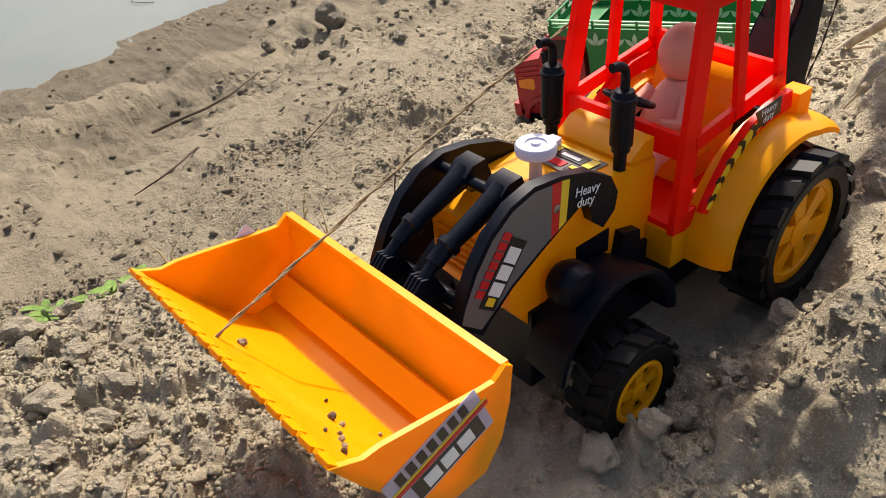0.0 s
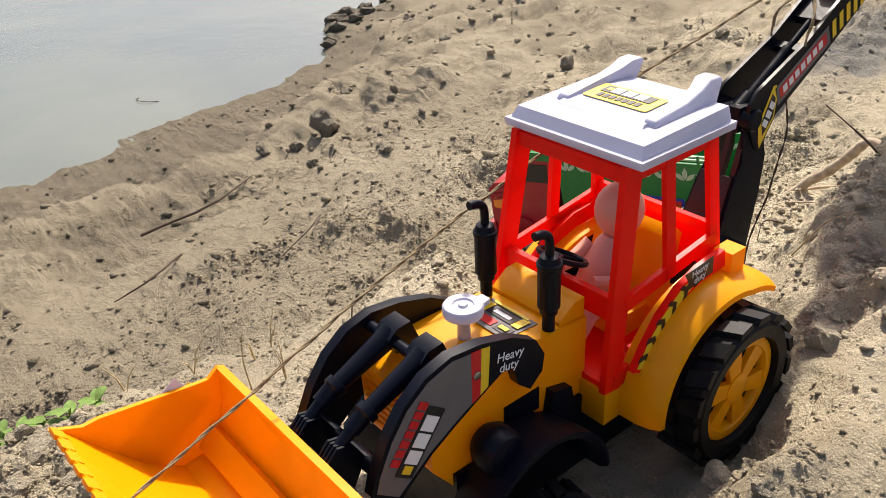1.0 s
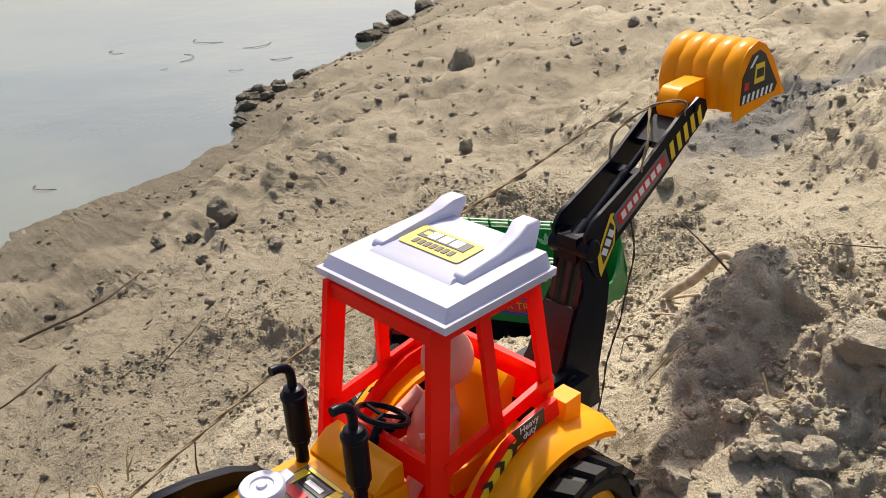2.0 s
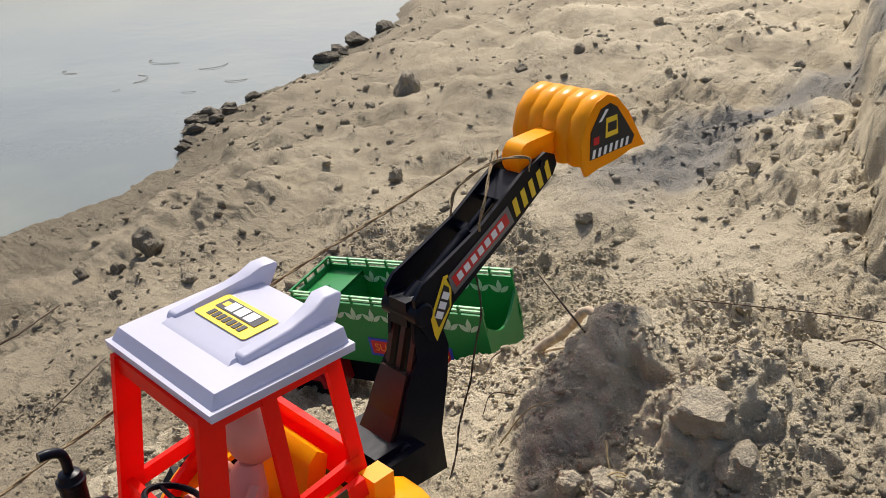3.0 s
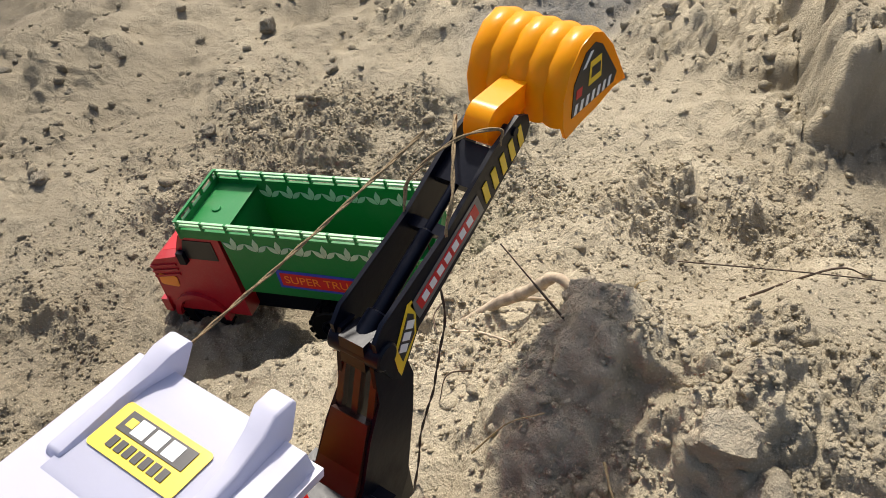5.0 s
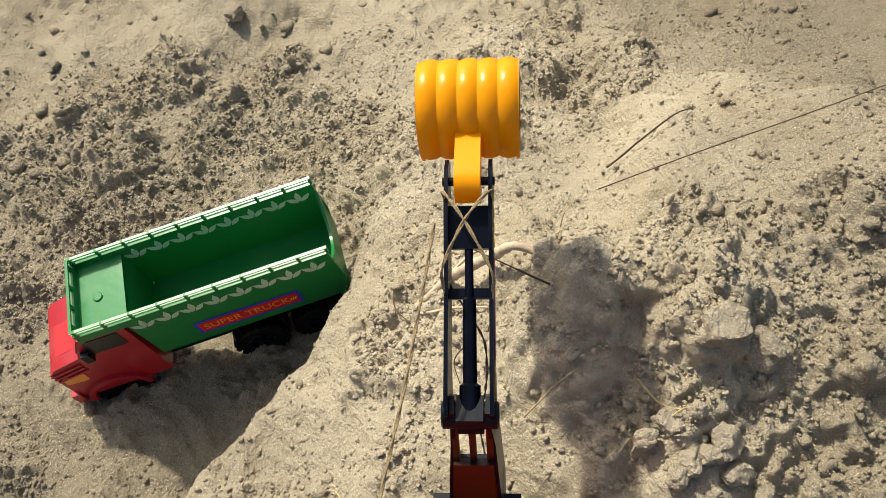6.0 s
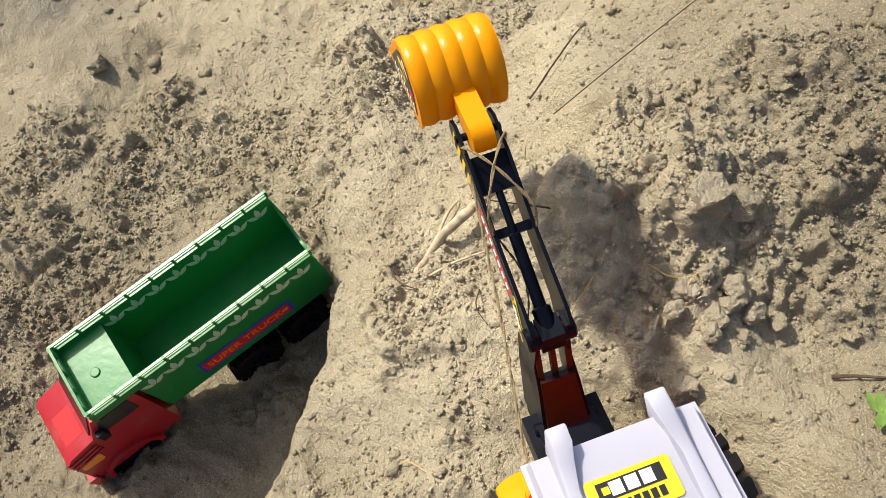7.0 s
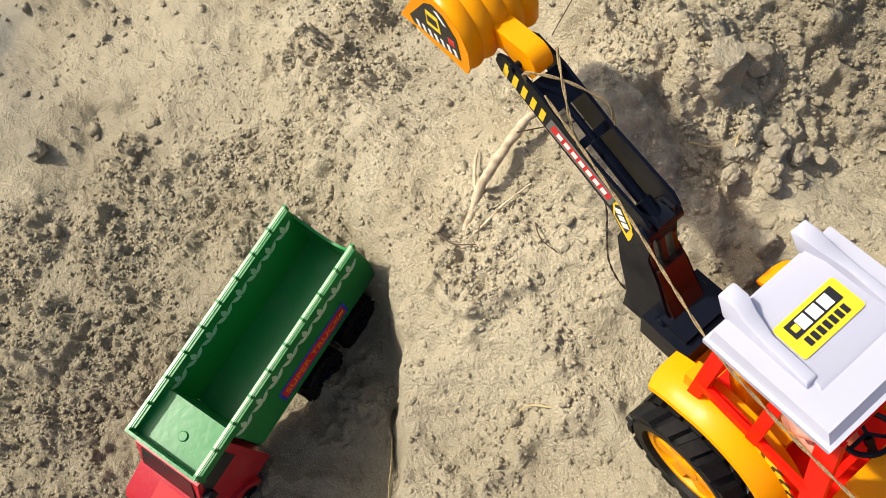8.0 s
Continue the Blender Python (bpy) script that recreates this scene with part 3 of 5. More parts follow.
# seat, steering
seat = tp("seat", box(-0.062, -0.022, -0.022, 0.022, 0.062, 0.080, 0.005), YELLOW, label="yellow seat")
tp("seat_back", soften(prism([(-0.058, 0.078), (-0.046, 0.078), (-0.056, 0.120), (-0.062, 0.125), (-0.068, 0.120)], -0.026, 0.026), 0.005, 3), YELLOW, seat)
st = tp("steering_column", tube([(0.018, 0, 0.098), (0.005, 0, 0.121)], 0.0028, 10), BLACK)
wheel_bm = tube([Vector((0.004, 0, 0.1225)) + Vector((0.88, 0, 0.40)).normalized() * (0.0135 * math.cos(a)) + Vector((0, 1, 0)) * (0.0135 * math.sin(a)) for a in [2 * math.pi * i / 28 for i in range(29)]], 0.0016, 8)
for a in (0.5, 2.6, 4.7):
    e = Vector((0.004, 0, 0.1225)) + Vector((0.88, 0, 0.40)).normalized() * (0.0132 * math.cos(a)) + Vector((0, 1, 0)) * (0.0132 * math.sin(a))
    tube([(0.004, 0, 0.1225), e], 0.0012, 6, wheel_bm)
tp("steering_wheel", wheel_bm, BLACK, st)


# wheels
def toy_wheel(parent, place, radius, width, mat_rim, lugs, rim_r, side, spokes=6, up=LIFT, deep=1.0):
    cx, cy, cz = place
    hw = width / 2
    cut = 0.6 if deep == 1.0 else 0.1
    t = lathe([(rim_r * 0.98, -hw * cut), (rim_r * 1.04, -hw * 0.95), (radius * 0.86, -hw), (radius * 0.93, -hw * 0.78), (radius * 0.94, hw * 0.78), (radius * 0.86, hw), (rim_r * 1.04, hw * 0.95), (rim_r * 0.98, hw * cut)], place, "y", 44)
    blocks = []
    for k in range(lugs):
        for half in (-1, 1):
            a = 2 * math.pi * (k + (0.5 if half > 0 else 0)) / lugs
            slant = 0.12 * half
            tan = Vector((-math.sin(a), 0, math.cos(a)))
            rad_ = Vector((math.cos(a), 0, math.sin(a)))
            c0 = Vector(place) + rad_ * (radius * 0.915)
            c1 = Vector(place) + rad_ * radius
            w = 2 * math.pi * radius / lugs * 0.30
            y0, y1 = (0.02 * hw * half, 1.0 * hw * half)
            pts = []
            for c, ww in ((c0, w * 1.15), (c1, w * 0.85)):
                for yy, tt in ((y0, -1), (y1, -1), (y1, 1), (y0, 1)):
                    sh = slant * (yy - y0)
                    pts.append(c + tan * (tt * ww + sh * 3) + Vector((0, yy, 0)))
            blocks.append(pts)
    t.transform(up)
    bmesh.ops.recalc_face_normals(t, faces=t.faces[:])
    tyre = part("wheel", t, TYRE, parent, "black treaded plastic tyre")
    for pts in blocks:
        part("tread_lug", hexa(bmesh.new(), [up @ p for p in pts]), TYRE, tyre, smooth=False)
    # rim: outer ring, spokes and hub
    yo = hw * side * deep
    r = bmesh.new()
    prof = [(rim_r, yo * 0.2), (rim_r, yo * 0.94), (rim_r * 0.93, yo * 1.0), (rim_r * 0.84, yo * 0.96), (rim_r * 0.80, yo * 0.72), (rim_r * 0.80, yo * 0.2)]
    rings = []
    n = 36
    for rr, h in prof:
        rings.append([r.verts.new(Vector(place) + Vector((rr * math.cos(2 * math.pi * i / n), h, rr * math.sin(2 * math.pi * i / n)))) for i in range(n)])
    for a, b in zip(rings, rings[1:] + rings[:1]):
        for i in range(n):
            r.faces.new((a[i], a[(i + 1) % n], b[(i + 1) % n], b[i]))
    r.transform(up)
    rim = part("rim", r, mat_rim, tyre, "yellow moulded wheel rim" if mat_rim is YELLOW else "")
    sp = bmesh.new()
    for k in range(spokes):
        a = 2 * math.pi * (k + 0.25) / spokes
        u = Vector((math.cos(a), 0, math.sin(a)))
        v = Vector((-math.sin(a), 0, math.cos(a)))
        i0, i1 = Vector(place) + u * rim_r * 0.22, Vector(place) + u * rim_r * 0.84
        w0, w1 = rim_r * 0.13, rim_r * 0.21
        ya, yb = Vector((0, yo * 0.45, 0)), Vector((0, yo * 0.84, 0))
        hexa(sp, [i0 - v * w0 + ya, i1 - v * w1 + ya, i1 + v * w1 + ya, i0 + v * w0 + ya, i0 - v * w0 + yb, i1 - v * w1 + yb, i1 + v * w1 + yb, i0 + v * w0 + yb])
    lathe([(rim_r * 0.30, yo * 0.4), (rim_r * 0.30, yo * 0.9), (rim_r * 0.22, yo * 0.98), (rim_r * 0.10, yo * 0.98)], place, "y", 18, sp)
    bmesh.ops.recalc_face_normals(sp, faces=sp.faces[:])
    sp.transform(up)
    part("spokes", sp, mat_rim, rim)
    dk = lathe([(rim_r * 0.82, yo * 0.30), (rim_r * 0.82, yo * 0.36)], place, "y", 24)
    dk.transform(up)
    part("inner_disc", dk, BLACK, rim)
    return tyre


for s in (-1, 1):
    toy_wheel(tractor, (WX, 0.0650 * s + WY, WZ), 0.0475, 0.027, YELLOW, 17, 0.0325, s, deep=0.70)
    toy_wheel(tractor, (0.078, 0.0650 * s, 0.0085), 0.0315, 0.024, YELLOW, 14, 0.0185, s, 5)
axle = tp("front_axle", tube([(0.078, -0.060, 0.010), (0.078, 0.060, 0.010)], 0.006, 10), BLACK)
tp("rear_axle", tube([(WX, -0.056, WZ), (WX, 0.066, WZ)], 0.008, 10), BLACK)
for s in (-1, 1):
    g = bmesh.new()
    rows = []
    for i in range(17):
        a = radians(5 + 170 * i / 16)
        rows.append([g.verts.new((0.072 + r * math.cos(a), y * s, 0.022 + r * math.sin(a))) for r, y in ((0.043, 0.030), (0.046, 0.050), (0.0465, 0.058), (0.044, 0.0585), (0.041, 0.056), (0.039, 0.030))])
    for p, q in zip(rows, rows[1:]):
        for k in range(6):
            g.faces.new((p[k], p[(k + 1) % 6], q[(k + 1) % 6], q[k]))
    g.faces.new(rows[0]), g.faces.new(rows[-1][::-1])
    bmesh.ops.recalc_face_normals(g, faces=g.faces[:])
    tp("front_mudguard", g, BLACK, label="black front mudguard")
    tp("axle_box", lathe([(0.0040, -0.0100), (0.0095, -0.0090), (0.0125, -0.0045), (0.0130, 0.0030), (0.0105, 0.0080), (0.0040, 0.0095)], (0.092, 0.040 * s, 0.066), "y", 24), BLACK)
    tp("loader_mount", soften(prism([(0.026, 0.046), (0.030, 0.066), (0.044, 0.070), (0.048, 0.046)], 0.0270 * s, 0.0330 * s), 0.001), BLACK)

# loader arms
ARM = [(0.0655, 0.100), (0.064, 0.110), (0.070, 0.121), (0.086, 0.1305), (0.106, 0.1365), (0.124, 0.1385), (0.139, 0.1345), (0.152, 0.125), (0.162, 0.112), (0.170, 0.096), (0.173, 0.086),
       (0.158, 0.073), (0.152, 0.079), (0.138, 0.090), (0.122, 0.099), (0.107, 0.1065), (0.093, 0.1135), (0.086, 0.112), (0.082, 0.100), (0.074, 0.093)]
SX, SZ = -0.0115, -0.0100
ARM = [(x + SX, z + SZ) for x, z in ARM]
for s in (-1, 1):
    SZ = -0.0100 if s > 0 else -0.0160
    arm = tp("loader_arm", soften(prism([(x, z + SZ + 0.0100) for x, z in ARM], 0.0280 * s, 0.0340 * s), 0.0012), BLACK, label="curved black loader arm with grey sticker")
    y = 0.0342 * s
    strip = [(0.1065, 0.1340), (0.124, 0.1360), (0.138, 0.1320), (0.1505, 0.1230), (0.160, 0.1105), (0.168, 0.095), (0.1705, 0.087), (0.159, 0.0775), (0.1535, 0.0815), (0.139, 0.0925), (0.1235, 0.101), (0.1075, 0.1088)]
    tp("grey_sticker", prism([(x + SX, z + SZ) for x, z in strip], y, y + 0.0003 * s), GREY, arm)
    tp("red_band", prism([(x + SX, z + SZ) for x, z in ((0.1065, 0.1342), (0.1127, 0.1349), (0.1130, 0.1058), (0.1080, 0.1082))], y, y + 0.0004 * s), RINK, arm)
    tp("yellow_band", prism([(x + SX, z + SZ) for x, z in ((0.1010, 0.1330), (0.1063, 0.1342), (0.1078, 0.1083), (0.1028, 0.1108))], y, y + 0.0004 * s), YINK, arm)
    scr = tp("screw", lathe([(0.0022, 0), (0.0022, 0.0009), (0.0014, 0.0012)], (0.1098 + SX, y if s > 0 else y - 0.0012, 0.121 + SZ), "y", 14), STEEL, arm)
    # word panel and plain bars for the maker's marks
    right = Vector((-s, 0, -0.18 if s > 0 else 0.18))
    m = facing((0.0885 + SX, y + 0.0001 * s, 0.1185 + SZ - BASE), right, (0, 0, 1))
    for line, dz in (("Heavy", 0.0033), ("duty", -0.0028)):
        words(line, 0.0072, m @ Matrix.Translation((0, dz, 0.0003)), PAPER, arm)
    dirn = Vector((-0.026 * s, 0, 0.034 * s))
    mid = Vector((0.1470 + SX, y + 0.0003 * s, 0.1060 + SZ - BASE))
    mm = facing(mid, dirn, (0.75, 0, 0.6))
    part("mark_panel", plate(0.0360, 0.0115, mm @ Matrix.Translation((-0.0020, -0.0040, 0)), 0.0002), INK, arm)
    for k, (xx, ww) in enumerate(((-0.0150, 0.0042), (-0.0085, 0.0068), (0.0000, 0.0072), (0.0088, 0.0078))):
        part("mark_bar", plate(ww, 0.0086 if k else 0.0056, mm @ Matrix.Translation((xx - 0.001, -0.0040, 0)), 0.0005), PAPER if k else YINK, arm)
    for k in range(7):
        part("mark_bar", plate(0.0038, 0.0056, mm @ Matrix.Translation((-0.0135 + 0.0048 * k, 0.0054, 0)), 0.0003), RINK, arm)
tp("cross_tube", tube([(0.152, -0.029, 0.080), (0.152, 0.029, 0.080)], 0.0040, 12), BLACK)
tp("upper_cross_tube", tube([(0.114, -0.029, 0.116), (0.114, 0.029, 0.116)], 0.0030, 12), BLACK)
for s in (-1, 1):
    y = 0.0128 * s
    cyl = tp("lift_cylinder", tube([(0.112, y, 0.1175), (0.118, y, 0.1150), (0.144, y, 0.1045), (0.1445, y, 0.1043), (0.148, y, 0.1030), (0.1485, y, 0.1028), (0.156, y, 0.0985)], [0.0068, 0.0058, 0.0043, 0.0058, 0.0058, 0.0046, 0.0044], 16), BLACK, label="black loader lift cylinder")
    tp("cylinder_rod", tube([(0.154, y, 0.0995), (0.173, y, 0.0855)], 0.0032, 10), BLACK, cyl)
    tp("cylinder_knuckle", soften(prism([(0.1000, 0.1130), (0.1045, 0.1245), (0.1130, 0.1235), (0.1180, 0.1190), (0.1145, 0.1100), (0.1060, 0.1080)], 0.0060 * s, 0.0185 * s), 0.0036, 4), BLACK, cyl)
bracket = tp("loader_bracket", tube([(0.170, -0.028, 0.078), (0.170, 0.028, 0.078)], 0.0048, 14), BLACK, label="black ribbed bucket bracket")
for s in (-1, 1):
    for k in range(4):
        y0 = 0.0085 * s + 0.0024 * (k - 1.5)
        tp("bracket_rib", soften(prism([(0.152, 0.083), (0.158, 0.094), (0.166, 0.096), (0.176, 0.086), (0.175, 0.066), (0.160, 0.068)], y0 - 0.0007 + 0.004 * s, y0 + 0.0007 + 0.004 * s), 0.0004, 1), BLACK, bracket)

# loader bucket: an open tub
outer = [(0.2590, 0.1010), (0.2470, 0.0830), (0.2260, 0.0560), (0.2060, 0.0420), (0.1900, 0.0440), (0.1800, 0.0560), (0.1765, 0.0720), (0.1750, 0.0920)]
inner = [(0.1770, 0.0920), (0.1785, 0.0730), (0.1830, 0.0590), (0.1915, 0.0475), (0.2055, 0.0455), (0.2240, 0.0590), (0.2450, 0.0855), (0.2575, 0.1020)]
tub = tp("bucket", soften(prism(outer + inner, -0.0785, 0.0785), 0.0006, 1), YELLOW, label="wide yellow loader bucket, open and dusty inside")
for s in (-1, 1):
    cheek = [(0.2600, 0.1020), (0.2470, 0.0820), (0.2265, 0.0550), (0.2060, 0.0410), (0.1895, 0.0430), (0.1800, 0.0560), (0.1750, 0.0740), (0.1730, 0.0925), (0.1765, 0.0948), (0.1830, 0.0900), (0.1900, 0.0905), (0.2380, 0.0965), (0.2460, 0.0960)]
    tp("bucket_cheek", soften(prism(cheek, 0.0780 * s, 0.0805 * s), 0.0007), YELLOW, tub)
    m = facing((0.2130, 0.0807 * s, 0.0730 - BASE), (-1.0 * s, 0, -0.10), (-0.10, 0, 1)) @ pose(0, 0, 0, 0, 0, 27 * s) @ Matrix.Diagonal((1.1, 1.25, 1, 1))
    back = part("cheek_sticker", plate(0.046, 0.021, m, 0.0), WHITE, tub)
    part("mark_panel", plate(0.034, 0.009, m @ Matrix.Translation((0.002, -0.005, 0)), 0.0003), INK, back)
    part("mark_stripe", plate(0.050, 0.0018, m @ Matrix.Translation((0, 0.0012, 0)), 0.0004), RINK, back)
    part("mark_stripe", plate(0.050, 0.0010, m @ Matrix.Translation((0, 0.0030, 0)), 0.0004), YINK, back)
    for k in range(3):
        part("mark_bar", plate(0.0068, 0.0062, m @ Matrix.Translation((-0.0065 + 0.0085 * k, -0.005, 0)), 0.0006), PAPER, back)
    for k in range(7):
        part("mark_bar", plate(0.0036, 0.0050, m @ Matrix.Translation((-0.016 + 0.0052 * k, 0.0068, 0)), 0.0004), INK, back)
top_bm = box(0.1735, 0.1775, -0.0785, 0.0785, 0.0910, 0.0945, 0.0012)
tp("bucket_rim", top_bm, YELLOW, tub)
tp("bucket_step", soften(prism([(0.1830, 0.0600), (0.1870, 0.0640), (0.1960, 0.0520), (0.1930, 0.0475)], -0.0780, 0.0780), 0.0010), YELLOW, tub)
for k in range(15):
    y = -0.0755 + 0.0108 * k
    tp("bucket_tooth", hexa(bmesh.new(), [(0.2555, y - 0.0046, 0.0965), (0.2600, y - 0.0036, 0.1010), (0.2600, y + 0.0036, 0.1010), (0.2555, y + 0.0046, 0.0965),
                                          (0.2545, y - 0.0046, 0.0990), (0.2590, y - 0.0036, 0.1035), (0.2590, y + 0.0036, 0.1035), (0.2545, y + 0.0046, 0.0990)]), YELLOW, tub, smooth=False)

# backhoe
hoe = tp("backhoe_base", soften(box(-0.137, -0.098, -0.0255, 0.0255, 0.062, 0.086), 0.003, 2), BLACK, label="black swivel base with brown side")
tp("base_top", soften(box(-0.127, -0.104, -0.019, 0.019, 0.084, 0.0905), 0.002, 2), BLACK, hoe)
tp("swing_post", soften(prism([(-0.165, 0.046), (-0.118, 0.050), (-0.116, 0.090), (-0.160, 0.088)], -0.014, 0.014), 0.003, 2), BLACK, hoe)
BOOM = [(-0.116, 0.084), (-0.150, 0.056), (-0.158, 0.070), (-0.168, 0.110), (-0.172, 0.132), (-0.166, 0.156), (-0.158, 0.170), (-0.148, 0.170), (-0.146, 0.160), (-0.146, 0.134), (-0.136, 0.118), (-0.126, 0.094)]


def flare(z):
    """Half the width of the lower boom, which widens towards its foot."""
    return float(np.interp(z, [0.080, 0.125, 0.155], [0.0160, 0.0130, 0.0104]))


def boom_side(s):
    bm = soften(prism(BOOM, 0.0, 0.0024), 0.0008)
    for v in bm.verts:
        v.co.y = s * (v.co.y + flare(v.co.z) - 0.0024)
    return bm


boom = tp("boom", boom_side(-1), BLACK, label="dark brown lower boom with two slots")
tp("boom_plate", boom_side(1), BLACK, boom)
web = [((-0.116, 0.084), (-0.121, 0.081)), ((-0.127, 0.102), (-0.132, 0.100)), ((-0.138, 0.126), (-0.143, 0.124))]
for (a, b), (c, d) in zip(web, web[1:]):
    wa, wc = flare(a[1]) - 0.0020, flare(c[1]) - 0.0020
    tp("boom_web", hexa(bmesh.new(), [(a[0], -wa, a[1]), (b[0], -wa, b[1]), (b[0], wa, b[1]), (a[0], wa, a[1]),
                                      (c[0], -wc, c[1]), (d[0], -wc, d[1]), (d[0], wc, d[1]), (c[0], wc, c[1])]), BROWN, boom)
for y in (-0.0092, 0, 0.0092):
    tp("boom_rib", bar((-0.1430, y, 0.124), (-0.1520, y, 0.158), 0.004, 0.0036, 0.0008, (0, 1, 0)), BROWN, boom)
tp("elbow_pin", lathe([(0.0060, -0.0150), (0.0072, -0.0140), (0.0072, 0.0140), (0.0060, 0.0150)], (-0.1515, 0, 0.1610), "y", 24), BLACK, boom)
tp("foot_pin", lathe([(0.0040, -0.0210), (0.0050, -0.0200), (0.0050, 0.0200), (0.0040, 0.0210)], (-0.1260, 0, 0.0840), "y", 16), BLACK, boom)
U_ARM, V_ARM = Vector((-0.887, 0, 0.462)), Vector((0.462, 0, 0.887))
for s in (-1, 1):
    ap = [(-0.146, 0.172), (-0.152, 0.179), (-0.160, 0.182), (-0.203, 0.199), (-0.240, 0.221), (-0.262, 0.2285), (-0.271, 0.225), (-0.2735, 0.218), (-0.270, 0.212), (-0.2265, 0.1855), (-0.1770, 0.1580), (-0.1625, 0.1370), (-0.1560, 0.1420), (-0.1480, 0.1560)]
    a = tp("dipper_plate", soften(prism(ap, 0.0106 * s, 0.0128 * s), 0.0009), BLACK, label="black dipper arm with stickers")
    y = 0.0130 * s
    at = lambda p, q: tuple((Vector((-0.1770, 0, 0.1715)) + U_ARM * p + V_ARM * q)[i] for i in (0, 2))
    quad = lambda p0, p1, q0, q1: [at(p0, q0), at(p1, q0), at(p1, q1), at(p0, q1)]
    tp("grey_sticker", prism(quad(-0.003, 0.058, -0.0072, 0.0068), y, y + 0.0002 * s), GREY, a)
    tp("red_panel", prism(quad(0.0005, 0.0545, -0.0042, 0.0042), y, y + 0.0004 * s), RINK, a)
    for k in range(7):
        tp("mark_bar", prism(quad(0.0040 + 0.0068 * k, 0.0085 + 0.0068 * k, -0.0026, 0.0026), y, y + 0.0006 * s), PAPER, a, smooth=False)
    for k in range(5):
        p = 0.0610 + 0.0085 * k
        tp("hazard_stripe", prism([at(p, -0.0060), at(p + 0.0042, -0.0060), at(p + 0.0057, 0.0062), at(p + 0.0015, 0.0062)], y, y + 0.0003 * s), YINK, a, smooth=False)
    tp("yellow_panel", prism([(-0.1690, 0.1785), (-0.1575, 0.1560), (-0.1600, 0.1440), (-0.1620, 0.1395), (-0.1745, 0.1575), (-0.1750, 0.1680), (-0.1725, 0.1785)], y, y + 0.0002 * s), YINK, a)
    tp("mark_panel", prism([(-0.1690, 0.1735), (-0.1605, 0.1570), (-0.1635, 0.1475), (-0.1730, 0.1580), (-0.1730, 0.1700)], y, y + 0.0004 * s), INK, a)
    for k in range(3):
        c = Vector((-0.1700, 0, 0.1660)) + Vector((0.0028, 0, -0.0052)) * k
        w, h = Vector((0.0010, 0, -0.0019)), Vector((0.0026, 0, 0.0016))
        tp("mark_bar", prism([((c + w * m + h * n)[0], (c + w * m + h * n)[2]) for m, n in ((-1, -1), (1, -1), (1, 1), (-1, 1))], y, y + 0.0006 * s), PAPER, a, smooth=False)
tp("dipper_web", bar((-0.226, 0, 0.2045), (-0.246, 0, 0.2155), 0.006, 0.0212, 0.001), BLACK, a)
tp("dipper_web", bar((-0.204, 0, 0.190), (-0.209, 0, 0.1925), 0.005, 0.0212, 0.001), BLACK, a)
tp("dipper_ram", tube([(-0.153, 0, 0.1640), (-0.164, 0, 0.1700), (-0.165, 0, 0.1705), (-0.203, 0, 0.1915), (-0.204, 0, 0.1920), (-0.238, 0, 0.2120)], [0.0058, 0.0056, 0.0038, 0.0036, 0.0024, 0.0022], 14), BLACK, a)
tp("ram_collar", soften(box(-0.1590, -0.1445, -0.0070, 0.0070, 0.1530, 0.1690), 0.0028, 3), BLACK, a)

# ribbed hoe bucket: half drum with open mouth facing down and back
def drum(y0, y1, swell):
    """One slice of the drum: a curved wall between y0 and y1."""
    prof = [(-0.2805, 0.2170), (-0.2785, 0.2320), (-0.2830, 0.2460), (-0.2930, 0.2550), (-0.3050, 0.2580), (-0.3160, 0.2540), (-0.3300, 0.2420), (-0.3490, 0.2180)]
    bm = bmesh.new()
    c = Vector((-0.308, 0, 0.228))
    rows = []
    n = 8
    for x, z in prof:
        row_o, row_i = [], []
        d = (Vector((x, 0, z)) - c).normalized()
        for k in range(n + 1):
            t = k / n
            y = y0 + (y1 - y0) * t
            h = swell * math.sin(math.pi * t) ** 0.8
            row_o.append(bm.verts.new(Vector((x, y, z)) + d * h))
            row_i.append(bm.verts.new(Vector((x, y, z)) + d * (h - 0.0022)))
        rows.append((row_o, row_i))
    for (ao, ai), (bo, bi) in zip(rows, rows[1:]):
        for k in range(n):
            bm.faces.new((ao[k], ao[k + 1], bo[k + 1], bo[k])), bm.faces.new((ai[k], bi[k], bi[k + 1], ai[k + 1]))
        bm.faces.new((ao[0], bo[0], bi[0], ai[0])), bm.faces.new((ao[n], ai[n], bi[n], bo[n]))
    for ro, ri in (rows[0], rows[-1]):
        for k in range(n):
            bm.faces.new((ro[k], ro[k + 1], ri[k + 1], ri[k]))
    bmesh.ops.recalc_face_normals(bm, faces=bm.faces[:])
    return bm


cheekp = [(-0.2805, 0.2170), (-0.2785, 0.2320), (-0.2830, 0.2460), (-0.2930, 0.2550), (-0.3050, 0.2580), (-0.3160, 0.2540), (-0.3300, 0.2420), (-0.352, 0.2140), (-0.336, 0.2150), (-0.318, 0.2120), (-0.298, 0.2110), (-0.285, 0.2090)]
scoop = tp("hoe_bucket", prism(cheekp, -0.0275, -0.0255, 0.0006), YELLOW, label="ribbed yellow rear bucket")
tp("bucket_cheek", prism(cheekp, 0.0255, 0.0275, 0.0006), YELLOW, scoop)
for k in range(5):
    tp("bucket_rib", drum(-0.0270 + 0.0108 * k, -0.0270 + 0.0108 * (k + 1), 0.0016), YELLOW, scoop)
